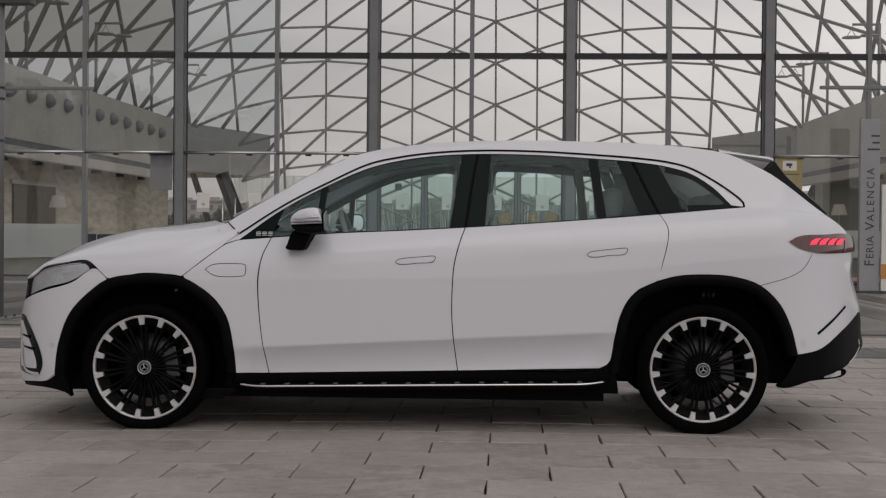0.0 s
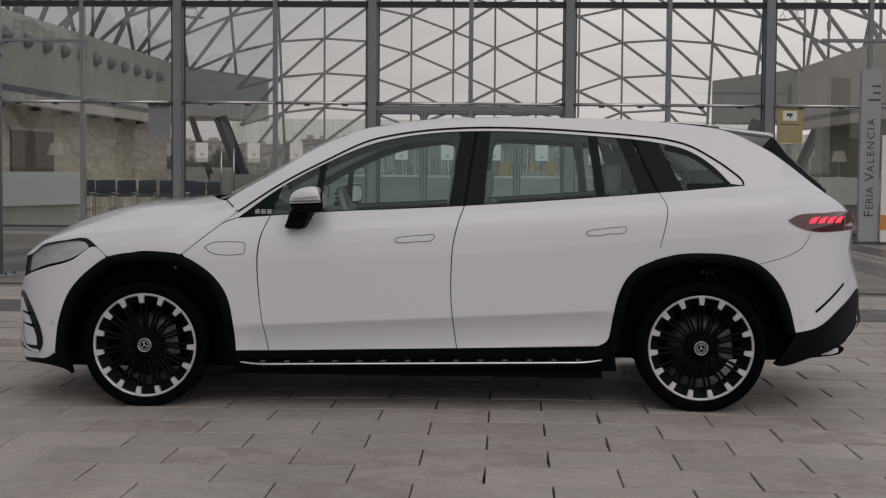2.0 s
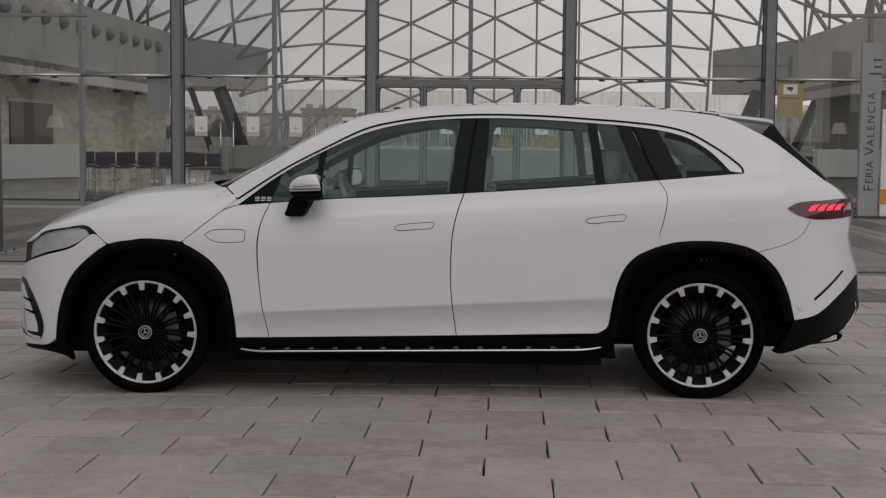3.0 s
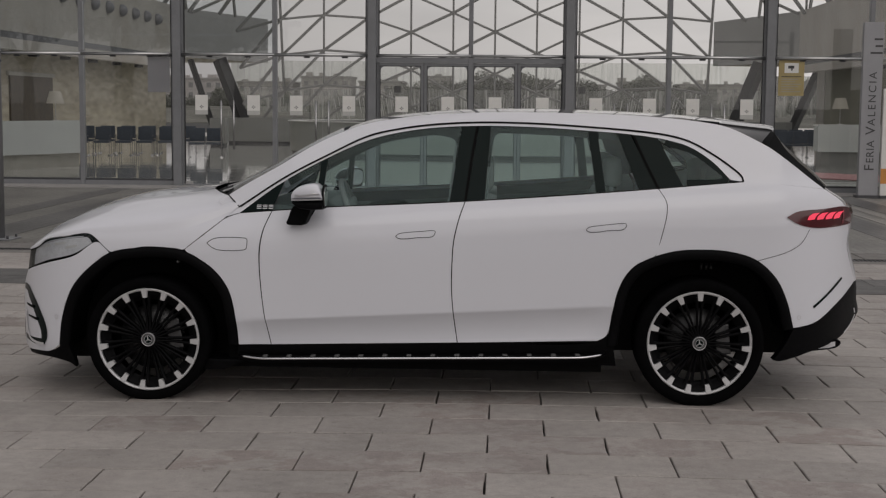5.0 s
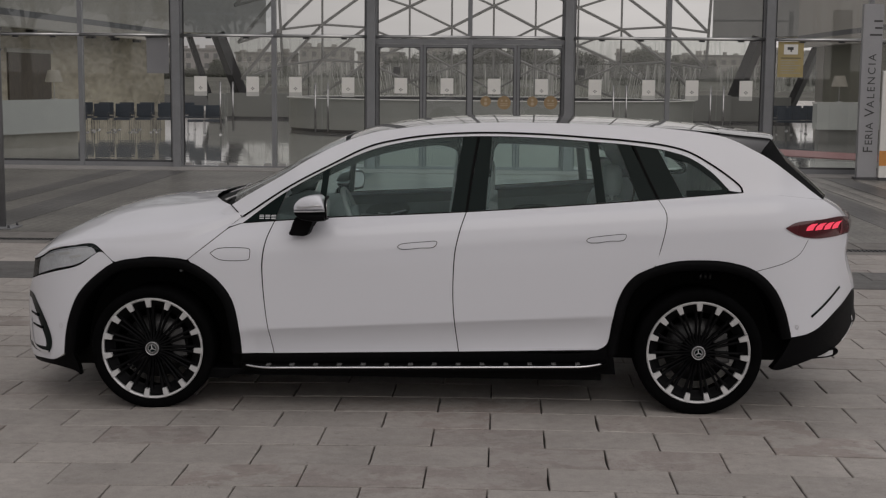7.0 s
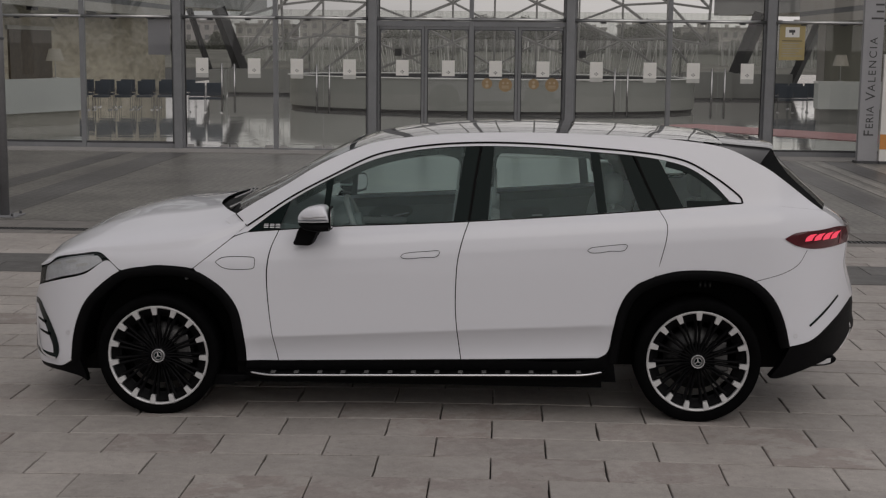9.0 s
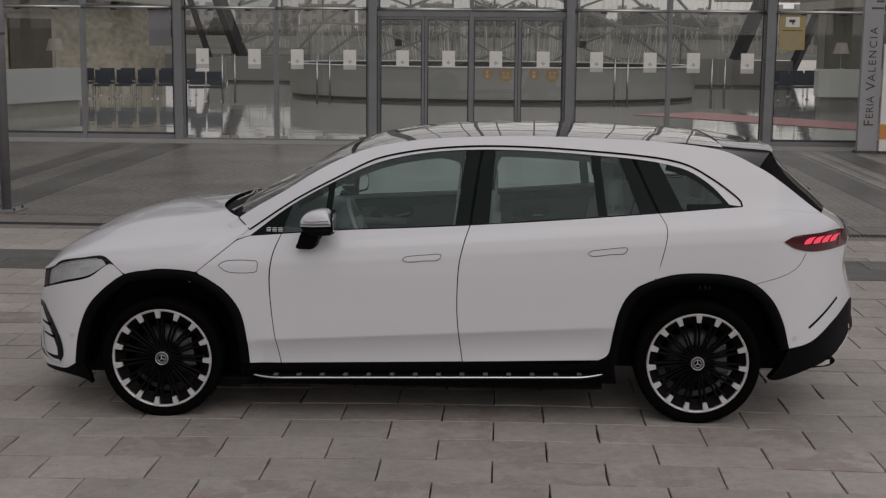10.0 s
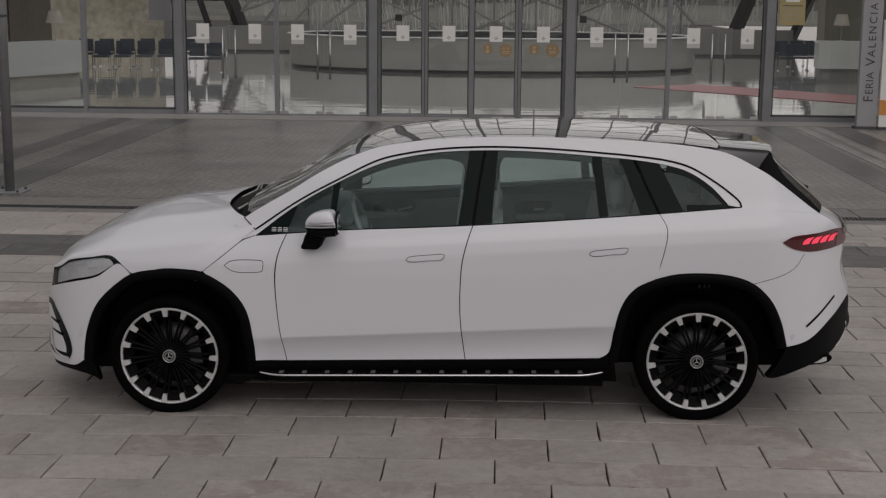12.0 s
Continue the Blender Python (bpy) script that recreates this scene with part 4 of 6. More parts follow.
# glimpses of the suspension in the arches
bm = bmesh.new()
for xx in (1.632, 1.662, 1.690):
    add_rod(bm, (xx, .20, .765), (xx + .004, .21, .800), .008, 8)
part("suspension_link", bm, BRAKE, car, "", True)
bm = bmesh.new()
add_rod(bm, (-1.47, .16, .775), (-1.47, .20, .775), .010, 8)
part("arch_bolt", bm, SATIN, car, "", True)

# ---- wheels ----
def lathe(name, prof, mat, parent, n=72, label=""):
    """Turns (radius, y) pairs round the axle."""
    P, F = [], []
    for i in range(n):
        a = 2 * math.pi * i / n
        P += [(r * math.cos(a), y, r * math.sin(a)) for r, y in prof]
    m = len(prof)
    for i in range(n):
        for j in range(m - 1):
            a, b = i * m + j, ((i + 1) % n) * m + j
            F.append((a, a + 1, b + 1, b))
    return mesh_part(name, P, F, mat, parent, label, True)


settle = []


def build_wheel(hub, radius, axle):
    w = new("wheel")
    w.parent = car
    w["label"] = "black multi-spoke wheel with machined silver rim"
    R = radius
    tyre = lathe("tyre", [(.296, .045), (.302, .022), (.310, .006), (.325, -.004), (R - .022, -.004), (R - .006, .004), (R, .022), (R, .24), (R - .02, .275), (.30, .27)], RUBBER, w)
    settle.append((tyre, axle))
    lathe("rim_barrel", [(.300, .03), (.285, .05), (.275, .10), (.265, .25)], WHEEL_BLACK, w)
    bm = bmesh.new()
    N = 15
    # outer ring with inward teeth
    steps = (0, .12, .24, .348, .385, .5, .615, .652, .76, .88)
    seg = N * len(steps)
    fr = []
    for i in range(seg):
        u = steps[i % len(steps)]
        a = 2 * math.pi * (i // len(steps) + u) / N
        ri = .247 if .38 < u < .62 else .2885
        c, s = math.cos(a), math.sin(a)
        fr.append([bm.verts.new((r * c, y, r * s)) for r, y in ((ri, .034), (ri, .010), (.297, .004), (.302, .008), (.302, .03))])
    for i in range(seg):
        a, b = fr[i], fr[(i + 1) % seg]
        for k in range(4):
            bm.faces.new((a[k], a[k + 1], b[k + 1], b[k]))
    part("rim_ring", bm, ALLOY, w, "machined silver outer ring")
    # twin spokes
    for i in range(N):
        bm = bmesh.new()
        for side in (-1, 1):
            sec = []
            for r, wd, yf, off in ((.040, .010, .020, .007), (.10, .011, .042, .009), (.18, .013, .040, .012), (.235, .017, .034, .016), (.262, .026, .026, .022)):
                a0 = 2 * math.pi * (i + .5) / N
                ux, uz = math.cos(a0), math.sin(a0)
                px, pz = -uz, ux
                o = side * off
                sec.append([bm.verts.new((ux * r + px * (o + e), y, uz * r + pz * (o + e))) for e, y in ((-wd / 2, yf + .035), (-wd / 2, yf + .004), (0, yf), (wd / 2, yf + .004), (wd / 2, yf + .035))])
            for a, b in zip(sec, sec[1:]):
                for k in range(5):
                    bm.faces.new((a[k], b[k], b[(k + 1) % 5], a[(k + 1) % 5]))
            bm.faces.new(sec[0])
            bm.faces.new(sec[-1][::-1])
        part("spoke", bm, WHEEL_BLACK, w)
    # dark pockets in the rim between the teeth
    lathe("rim_pocket", [(.281, .022), (.262, .030), (.248, .052), (.232, .062)], WHEEL_BLACK, w)
    lathe("brake_disc", [(.06, .12), (.19, .115), (.19, .14)], BRAKE, w)
    lathe("hub", [(.0, .018), (.036, .018), (.052, .028), (.066, .060), (.09, .10)], WHEEL_BLACK, w, 40)
    lathe("hub_cap", [(.0, .008), (.036, .006), (.0365, .003), (.0395, .003), (.040, .010), (.040, .02)], SATIN, w, 40, "silver hub cap")
    lathe("cap_band", [(.0235, .0052), (.0355, .0052)], STUD, w, 40)
    lathe("cap_ring", [(.0213, .0052), (.0218, .003), (.0228, .003), (.0233, .0052)], SATIN, w, 40)
    lathe("cap_inlay", [(.0, .0055), (.0215, .0055)], BLACK_GLOSS, w, 30)
    bm = bmesh.new()
    for k in range(3):
        a = math.pi / 2 + k * 2 * math.pi / 3
        add_rod(bm, (0, .005, 0), (.022 * math.cos(a), .005, .022 * math.sin(a)), .004, 6, .0015)
    part("cap_mark", bm, SATIN, w)
    box("brake_caliper", (.10, .07, -.09), (.185, .14, .09), BRAKE, w, "", .01)
    return w


for hub, drop, radius, spin in ((FRONT_HUB, .008, .364, -10), (REAR_HUB, .004, .371, -6)):
    axle = hub[1] - drop - dip(hub[0], 0)
    near_wheel = build_wheel(hub, radius, axle)
    near_wheel.matrix_basis = pose(hub[0], -.032, hub[1] - drop, 0, spin, 0)
    other = copy_thing(near_wheel, pose(hub[0], 2 * CAR_MID + .032, hub[1] - drop, 0, 0, 180))
# the tyres settle on the paving under the car's weight
for tyre, axle in settle:
    turn = tyre.parent.matrix_basis.to_3x3()
    back = turn.inverted()
    for v in tyre.data.vertices:
        p = turn @ v.co
        if p.z < -axle:
            p.z = -axle
            p.y -= .006 if v.co.y < .03 else 0
            v.co = back @ p

# ---- cabin ----
box("cabin_floor", (-1.0, .12, .28), (1.0, 1.81, .36), DARK_TRIM, car)


def seat(x, y, name, back=1.20, width=.50):
    bm = bmesh.new()
    add_box(bm, (x - .50, y - width / 2, .50), (x + .04, y + width / 2, .70), .05)
    add_box(bm, (x - .07, y - width / 2, .60), (x + .09, y + width / 2, back), .06)
    for v in bm.verts:
        if v.co.x > x - .08 and v.co.z > .7:
            v.co.x += (v.co.z - .7) * .28
    s = part(name, bm, LEATHER, car, "pale leather seat", True)
    bm = bmesh.new()
    add_box(bm, (x + .075, y - .13, back + .03), (x + .185, y + .13, back + .21), .045)
    part("headrest", bm, LEATHER, s, "", True)
    bm = bmesh.new()
    for e in (-.06, .06):
        add_rod(bm, (x + .12, y + e, back - .05), (x + .13, y + e, back + .06), .008, 6)
    part("headrest_post", bm, SATIN, s)


for yy in (.50, 1.43):
    seat(.22, yy, "front_seat", 1.17)
    seat(1.00, yy + (.06 if yy < 1 else -.06), "rear_seat", 1.20, .50)
    seat(1.62, yy + (.14 if yy < 1 else -.14), "third_row_seat", 1.17, .44)
bm = bmesh.new()
prof = [(-1.12, 1.06), (-.92, 1.13), (-.66, 1.10), (-.58, 1.02), (-.60, .75), (-1.12, .70)]
lo = [bm.verts.new((x, .14, z)) for x, z in prof]
hi = [bm.verts.new((x, 2 * CAR_MID - .14, z)) for x, z in prof]
for k in range(6):
    bm.faces.new((lo[k], lo[(k + 1) % 6], hi[(k + 1) % 6], hi[k]))
bm.faces.new(lo)
bm.faces.new(hi[::-1])
part("dashboard", bm, DARK_TRIM, car)
bm = bmesh.new()
c0 = Vector((-.46, .50, 1.075))
tilt = Euler((0, radians(68), 0)).to_matrix()
ring = [c0 + tilt @ Vector((.185 * math.cos(a), .185 * math.sin(a), 0)) for a in np.linspace(0, 2 * math.pi, 49)]
for a in (0, 12, 24):
    add_rod(bm, c0, ring[a], .016, 8)
add_rod(bm, c0 + Vector((-.03, 0, 0)), c0 + Vector((.03, 0, .01)), .07, 16)
add_rod(bm, c0, (-.70, .50, .98), .03, 8)
wheel_hub = part("steering_wheel", bm, DARK_TRIM, car, "grey steering wheel with a pale rim", True)
tube("wheel_rim", ring, .017, LEATHER, wheel_hub, "", 10)
for far in (False, True):
    # door cards and inner roof lining
    for x0, x1, zb in ((-.86, .17, .42), (.26, 1.24, .84)):
        b = between(BELT, x0, x1, 8)
        Gc = patch([(x0, zb), (x1, zb)], [(x, z - .03) for x, z in b], [(x0, zb), (x0, b[0][1] - .03)], [(x1, zb), (x1, b[-1][1] - .03)], 14, 10, 0)
        card = skin("door_card", Gc, DARK_TRIM, car, "dark inner door lining", 0, far, 0, lambda x, z: flank(x, z) + .075)
        s = -1 if far else 1
        yc = (2 * CAR_MID if far else 0) + s * .16
        bm = bmesh.new()
        add_box(bm, (x0 + .25, min(yc, yc + s * .05), .92), (x0 + .62, max(yc, yc + s * .05), .97), .02)
        part("armrest", bm, LEATHER, card, "", True)
        xm = x0 + (.50 if x0 < 0 else .39)
        rim_dark = [(x, z - .055) for x, z in between(BELT, x0 + .02, x1 - .02, 8)]
        ribbon("upper_trim", rim_dark, .07, POD, card, -.080, far, 20)
        a, b = (.165, .055) if x0 < 0 else (.145, .045)
        zc = .985 if x0 < 0 else .998
        oval_g = patch([(xm - a * .7, zc - b), (xm, zc - b), (xm + a * .6, zc - b * .8)], [(xm - a * .6, zc + b * .8), (xm, zc + b), (xm + a * .8, zc + b)], [(xm - a * .7, zc - b), (xm - a, zc - b * .2), (xm - a * .6, zc + b * .8)], [(xm + a * .6, zc - b * .8), (xm + a, zc + b * .2), (xm + a * .8, zc + b)], 12, 6, 0)
        skin("switch_pod", oval_g, POD, card, "dark oval switch panel", 0, far, 0, lambda x, z: flank(x, z) + .084)
        for p, q in (((xm - .07, zc - .020), (xm + .0, zc - .030)), ((xm + .02, zc - .022), (xm + .13, zc + .004))) if x0 < 0 else (((xm + .01, zc - .016), (xm + .085, zc - .012)),):
            ribbon("inner_handle", [p, q], .010, SATIN, card, -.090, far, 6)
    for x0, x1, t0, t1 in ((.14, .37, .185, .395), (1.0, 1.06, .955, 1.01)):
        b, t = between(BELT, x0, x1, 4), between(GLASS_TOP, t0, t1, 4)
        skin("pillar_lining", patch(b, t, [b[0], t[0]], [b[-1], t[-1]], 5, 8, 0), DARK_TRIM, car, "", 0, far, 0, lambda x, z: flank(x, z) + .05)
across("roof_lining", [p for p in rail_edge if -.44 <= p[0] <= 1.9], (0, .024), HEADLINER, car, lift=-.060, inset=.05)


# ---- ground outside ----
FAC_Y, AXIS = 20.0, -0.26
ASPHALT = material("asphalt", (0.06, 0.06, 0.058), 0.9, vary=0.2, scale=0.5, bump=0.3, bump_scale=30)
SETTS = bpy.data.materials.new("granite_setts")
SETTS.use_nodes = True


def setts_nodes(m, base, dark):
    n, l = m.node_tree.nodes, m.node_tree.links
    b = n["Principled BSDF"]
    b.inputs["Roughness"].default_value = 0.36
    co = n.new("ShaderNodeTexCoord")
    mp = n.new("ShaderNodeMapping")
    mp.inputs["Rotation"].default_value = (0, 0, radians(90))
    l.new(co.outputs["Object"], mp.inputs[0])
    br = n.new("ShaderNodeTexBrick")
    br.inputs["Color1"].default_value, br.inputs["Color2"].default_value = (*base, 1), (*[c * 0.82 for c in base], 1)
    br.inputs["Mortar"].default_value = (*dark, 1)
    br.inputs["Scale"].default_value = 1.0
    br.inputs["Brick Width"].default_value, br.inputs["Row Height"].default_value, br.inputs["Mortar Size"].default_value = 0.24, 0.12, 0.007
    l.new(mp.outputs[0], br.inputs[0])
    ns = n.new("ShaderNodeTexNoise")
    ns.inputs["Scale"].default_value, ns.inputs["Detail"].default_value = 0.7, 7
    l.new(co.outputs["Object"], ns.inputs[0])
    mr = n.new("ShaderNodeMapRange")
    mr.inputs["From Min"].default_value, mr.inputs["From Max"].default_value = 0.3, 0.7
    mr.inputs["To Min"].default_value, mr.inputs["To Max"].default_value = 0.62, 1.34
    l.new(ns.outputs[0], mr.inputs[0])
    fine = n.new("ShaderNodeTexNoise")
    fine.inputs["Scale"].default_value, fine.inputs["Detail"].default_value = 14, 6
    l.new(co.outputs["Object"], fine.inputs[0])
    fr = n.new("ShaderNodeMapRange")
    fr.inputs["From Min"].default_value, fr.inputs["From Max"].default_value = 0.3, 0.7
    fr.inputs["To Min"].default_value, fr.inputs["To Max"].default_value = 0.55, 1.48
    l.new(fine.outputs[0], fr.inputs[0])
    both = n.new("ShaderNodeMath")
    both.operation = "MULTIPLY"
    l.new(mr.outputs[0], both.inputs[0])
    l.new(fr.outputs[0], both.inputs[1])
    sc = n.new("ShaderNodeVectorMath")
    sc.operation = "SCALE"
    l.new(br.outputs["Color"], sc.inputs[0])
    l.new(both.outputs[0], sc.inputs["Scale"])
    l.new(sc.outputs[0], b.inputs["Base Color"])
    bp = n.new("ShaderNodeBump")
    bp.inputs["Strength"].default_value, bp.inputs["Distance"].default_value = 0.6, 0.008
    bp.invert = True
    l.new(br.outputs["Fac"], bp.inputs["Height"])
    l.new(bp.outputs[0], b.inputs["Normal"])


setts_nodes(SETTS, (0.164, 0.157, 0.141), (0.085, 0.080, 0.072))
SETTS_DARK = bpy.data.materials.new("dark_setts")
SETTS_DARK.use_nodes = True
setts_nodes(SETTS_DARK, (0.085, 0.082, 0.08), (0.04, 0.04, 0.04))
SETTS_PALE = bpy.data.materials.new("pale_setts")
SETTS_PALE.use_nodes = True
setts_nodes(SETTS_PALE, (0.27, 0.255, 0.235), (0.10, 0.095, 0.09))


def slab(name, x0, x1, y0, y1, z, mat, label, kind="structure", thick=0.3):
    o = box(name, (x0, y0, z - thick), (x1, y1, z), mat)
    tagged(o, label, "ground", kind=kind)
    return o


slab("ground", -1500, 1500, -1500, 2500, -0.06, ASPHALT, "plain ground that reaches the horizon", thick=1.0)
slab("pavement_bed", -16, 16, -14, 7.58, -0.052, JOINT, "mortar bed under the stone paving", thick=.04)
slab("road", -16, 16, 8.45, 19.0, 0.0, SETTS, "plaza of small granite setts", thick=.05)
for x0, x1, m in ((-7.45, -7.0, SETTS_DARK), (-6.5, -5.85, SETTS_DARK), (-2.4, -2.1, SETTS_DARK), (5.45, 6.0, SETTS_DARK), (6.12, 6.3, SETTS_PALE), (6.42, 6.6, SETTS_PALE), (6.7, 7.15, SETTS_DARK), (7.2, 7.4, SETTS_PALE)):
    slab("setts_band", x0, x1, 8.45, 19.0, 0.004, m, "band of contrasting setts", thick=.02)

# ---- lobby shell ----
FLOOR = material("polished_floor", (0.80, 0.81, 0.78), 0.05, vary=0.06, scale=0.8, coat=0.9, spec=1.0)


def ripple(m, strength):
    """Long shallow waves across a polished floor."""
    n, l = m.node_tree.nodes, m.node_tree.links
    co, mp, ns, bp = n.new("ShaderNodeTexCoord"), n.new("ShaderNodeMapping"), n.new("ShaderNodeTexNoise"), n.new("ShaderNodeBump")
    mp.inputs["Scale"].default_value = (0.55, 1.7, 1)
    ns.inputs["Scale"].default_value, ns.inputs["Detail"].default_value = 1.0, 3
    bp.inputs["Strength"].default_value, bp.inputs["Distance"].default_value = strength, 0.02
    l.new(co.outputs["Object"], mp.inputs[0])
    l.new(mp.outputs[0], ns.inputs[0])
    l.new(ns.outputs[0], bp.inputs["Height"])
    l.new(bp.outputs[0], n["Principled BSDF"].inputs["Normal"])
    l.new(bp.outputs[0], n["Principled BSDF"].inputs["Coat Normal"])


def tile_lines(m, size):
    """Faint joints of large floor tiles."""
    n, l = m.node_tree.nodes, m.node_tree.links
    b = n["Principled BSDF"]
    old = b.inputs["Base Color"].links[0].from_socket
    co, br, mx = n.new("ShaderNodeTexCoord"), n.new("ShaderNodeTexBrick"), n.new("ShaderNodeMixRGB")
    br.offset = 0.0
    for key, val in (("Scale", 1.0), ("Brick Width", size), ("Row Height", size), ("Mortar Size", .012)):
        br.inputs[key].default_value = val
    mx.inputs[2].default_value = (.50, .51, .49, 1)
    l.new(co.outputs["Object"], br.inputs[0])
    l.new(br.outputs["Fac"], mx.inputs[0])
    l.new(old, mx.inputs[1])
    l.new(mx.outputs[0], b.inputs["Base Color"])


ripple(FLOOR, 0.22)
tile_lines(FLOOR, 1.2)
CONCRETE = material("concrete", (0.30, 0.29, 0.28), 0.8, vary=0.08, scale=1.5, bump=0.1)
PLASTER = material("beige_plaster", (0.39, 0.375, 0.345), 0.85, vary=0.07, scale=0.4, stain=((0.33, 0.30, 0.25), 0.35, 0.35))
# brown mottling also paints in trees and sky mirrored by the front glass
MURAL = material("mottled_brown", (0.32, 0.295, 0.23), 0.7, vary=0.42, scale=0.55, stain=((0.50, 0.465, 0.385), 2.6, 0.55), stretch=(1, .24, .9))
OLIVE = material("olive_plaster", (0.215, 0.21, 0.165), 0.7, vary=0.10, scale=0.5)
# darker copy of the plaster: shade of the gallery ends put into the colour
END_SHADED = material("shaded_plaster", (0.31, 0.312, 0.305), 0.85, vary=0.08, scale=0.5)
FASCIA = material("dark_fascia", (0.12, 0.122, 0.128), 0.6, vary=0.15, scale=1)
PORTHOLE = material("globe_grey", (0.19, 0.19, 0.20), 0.4, vary=0.1, scale=4)
GREYWALL = material("grey_panel", (0.21, 0.215, 0.205), 0.5, vary=0.05, scale=1)
slab("lobby_floor", -40, 40, 20.12, 62, 0.006, FLOOR, "polished grey lobby floor", thick=.05)
slab("threshold", -16, 16, 19.0, 20.12, 0.02, CONCRETE, "concrete threshold strip along the glass front", thick=.08)
# pale ground added as a reflector: gives a bright patch and floor glare
PALE_GROUND = material("pale_terrace", (0.74, 0.71, 0.68), 0.7, vary=0.08, scale=0.7)
for xa, xb, ya, yb in ((-17.0, -13.6, 62.05, 84), (18.0, 34.0, 70.0, 110.0)):
    slab("terrace", xa, xb, ya, yb, 0.0, PALE_GROUND, "pale ground added behind the hall as a bright patch", thick=.05)


# ---- glass front ----
GASKET = material("black_gasket", (0.014, 0.014, 0.015), 0.7)
BEAM_BLACK = material("black_beam", (0.016, 0.016, 0.017), 0.5, vary=0.1, scale=3)
front = thing("curtain_wall", "glass curtain wall with grey steel posts and rails", "facade")
front["kind"] = "structure"
majors = [AXIS + 4.005 * k + 2.0 for k in range(-4, 4)]
minors = [AXIS + 4.005 * k for k in range(-3, 4)]
TOP = 8.9
for x in majors:
    bm = bmesh.new()
    add_box(bm, (x - .085, FAC_Y - .14, 0), (x + .085, FAC_Y + .16, TOP), .012)
    add_box(bm, (x - .13, FAC_Y - .02, 0), (x + .13, FAC_Y + .04, TOP))
    post = part("post", bm, STEEL, front)
    for e in (-.142, .130):
        box("gasket", (x + e, FAC_Y - .03, 0), (x + e + .012, FAC_Y + .045, TOP), GASKET, post)
for x in minors:
    box("mullion", (x - .045, FAC_Y - .06, 0.0), (x + .045, FAC_Y + .10, TOP), STEEL, front, "", .008)
xs = sorted(majors + minors)
for x0, x1 in zip(xs, xs[1:]):
    rod("rail", (x0, FAC_Y - .05, 2.705), (x1, FAC_Y - .05, 2.705), .032, STAINLESS, front, "bright tubular rail")
    box("glazing_bar", (x0 + .05, FAC_Y - .02, 2.677), (x1 - .05, FAC_Y + .03, 2.732), STEEL, front)
    for z in (4.715, 6.80):
        box("beam", (x0 + .05, FAC_Y - .06, z - .055), (x1 - .05, FAC_Y + .12, z + .055), BEAM_BLACK, front)
    box("sill", (x0 + .05, FAC_Y - .05, .02), (x1 - .05, FAC_Y + .06, .05 if -6.3 < x0 < 5.7 else .11), STEEL, front)
    for za, zb in ((2.745, 4.65), (4.78, 6.74), (6.86, TOP)):
        p = box("pane", (x0 + .05, FAC_Y, za), (x1 - .05, FAC_Y + .012, zb), SIDE_GLASS if x0 < -6.3 and za > 4.7 else VEIL_GLASS if x0 < -4.5 else FACADE_GLASS, front)
        p.visible_shadow = False
    if x0 < -6.3 or x0 > 5.7:
        p = box("pane", (x0 + .05, FAC_Y, .12), (x1 - .05, FAC_Y + .012, 2.67), FACADE_GLASS, front)
        p.visible_shadow = False
        box("frame_bottom", (x0 + .05, FAC_Y - .03, .11), (x1 - .05, FAC_Y + .05, .15), STEEL_DARK, front)
    for s in (.33, .72):
        xa = x0 + (x1 - x0) * s
        box("glass_clamp", (xa - .06, FAC_Y - .03, 2.645), (xa + .06, FAC_Y - .01, 2.675), STEEL_DARK, front)


def glass_door(x0, x1, handle_x):
    d = thing("glass_door", "frameless glass door with long steel pull handle, closed", "door", pose(x0, FAC_Y - .01, .05), "lobby doors")
    w = x1 - x0
    p = box("pane", (.006, 0, .012), (w - .006, .012, 2.62), FACADE_GLASS, d)
    p.visible_shadow = False
    for xa in (.02, w - .18):
        box("patch_fitting", (xa, -.012, .0), (xa + .16, .024, .055), STAINLESS, d)
    bm = bmesh.new()
    hx = handle_x - x0
    add_rod(bm, (hx, -.07, .72), (hx, -.07, 1.72), .020, 10)
    for z in (.78, 1.66):
        add_rod(bm, (hx, -.07, z), (hx, .0, z), .012, 8)
    part("pull_handle", bm, HANDLE_STEEL, d, "brushed steel pull handle", True)


for x0, x1, c in ((-6.16, -4.31, -5.235), (-4.21, -2.38, -3.28), (1.86, 3.69, 2.785), (3.79, 5.63, 4.735)):
    glass_door(x0, c - .003, c - .13)
    glass_door(c + .003, x1, c + .13)

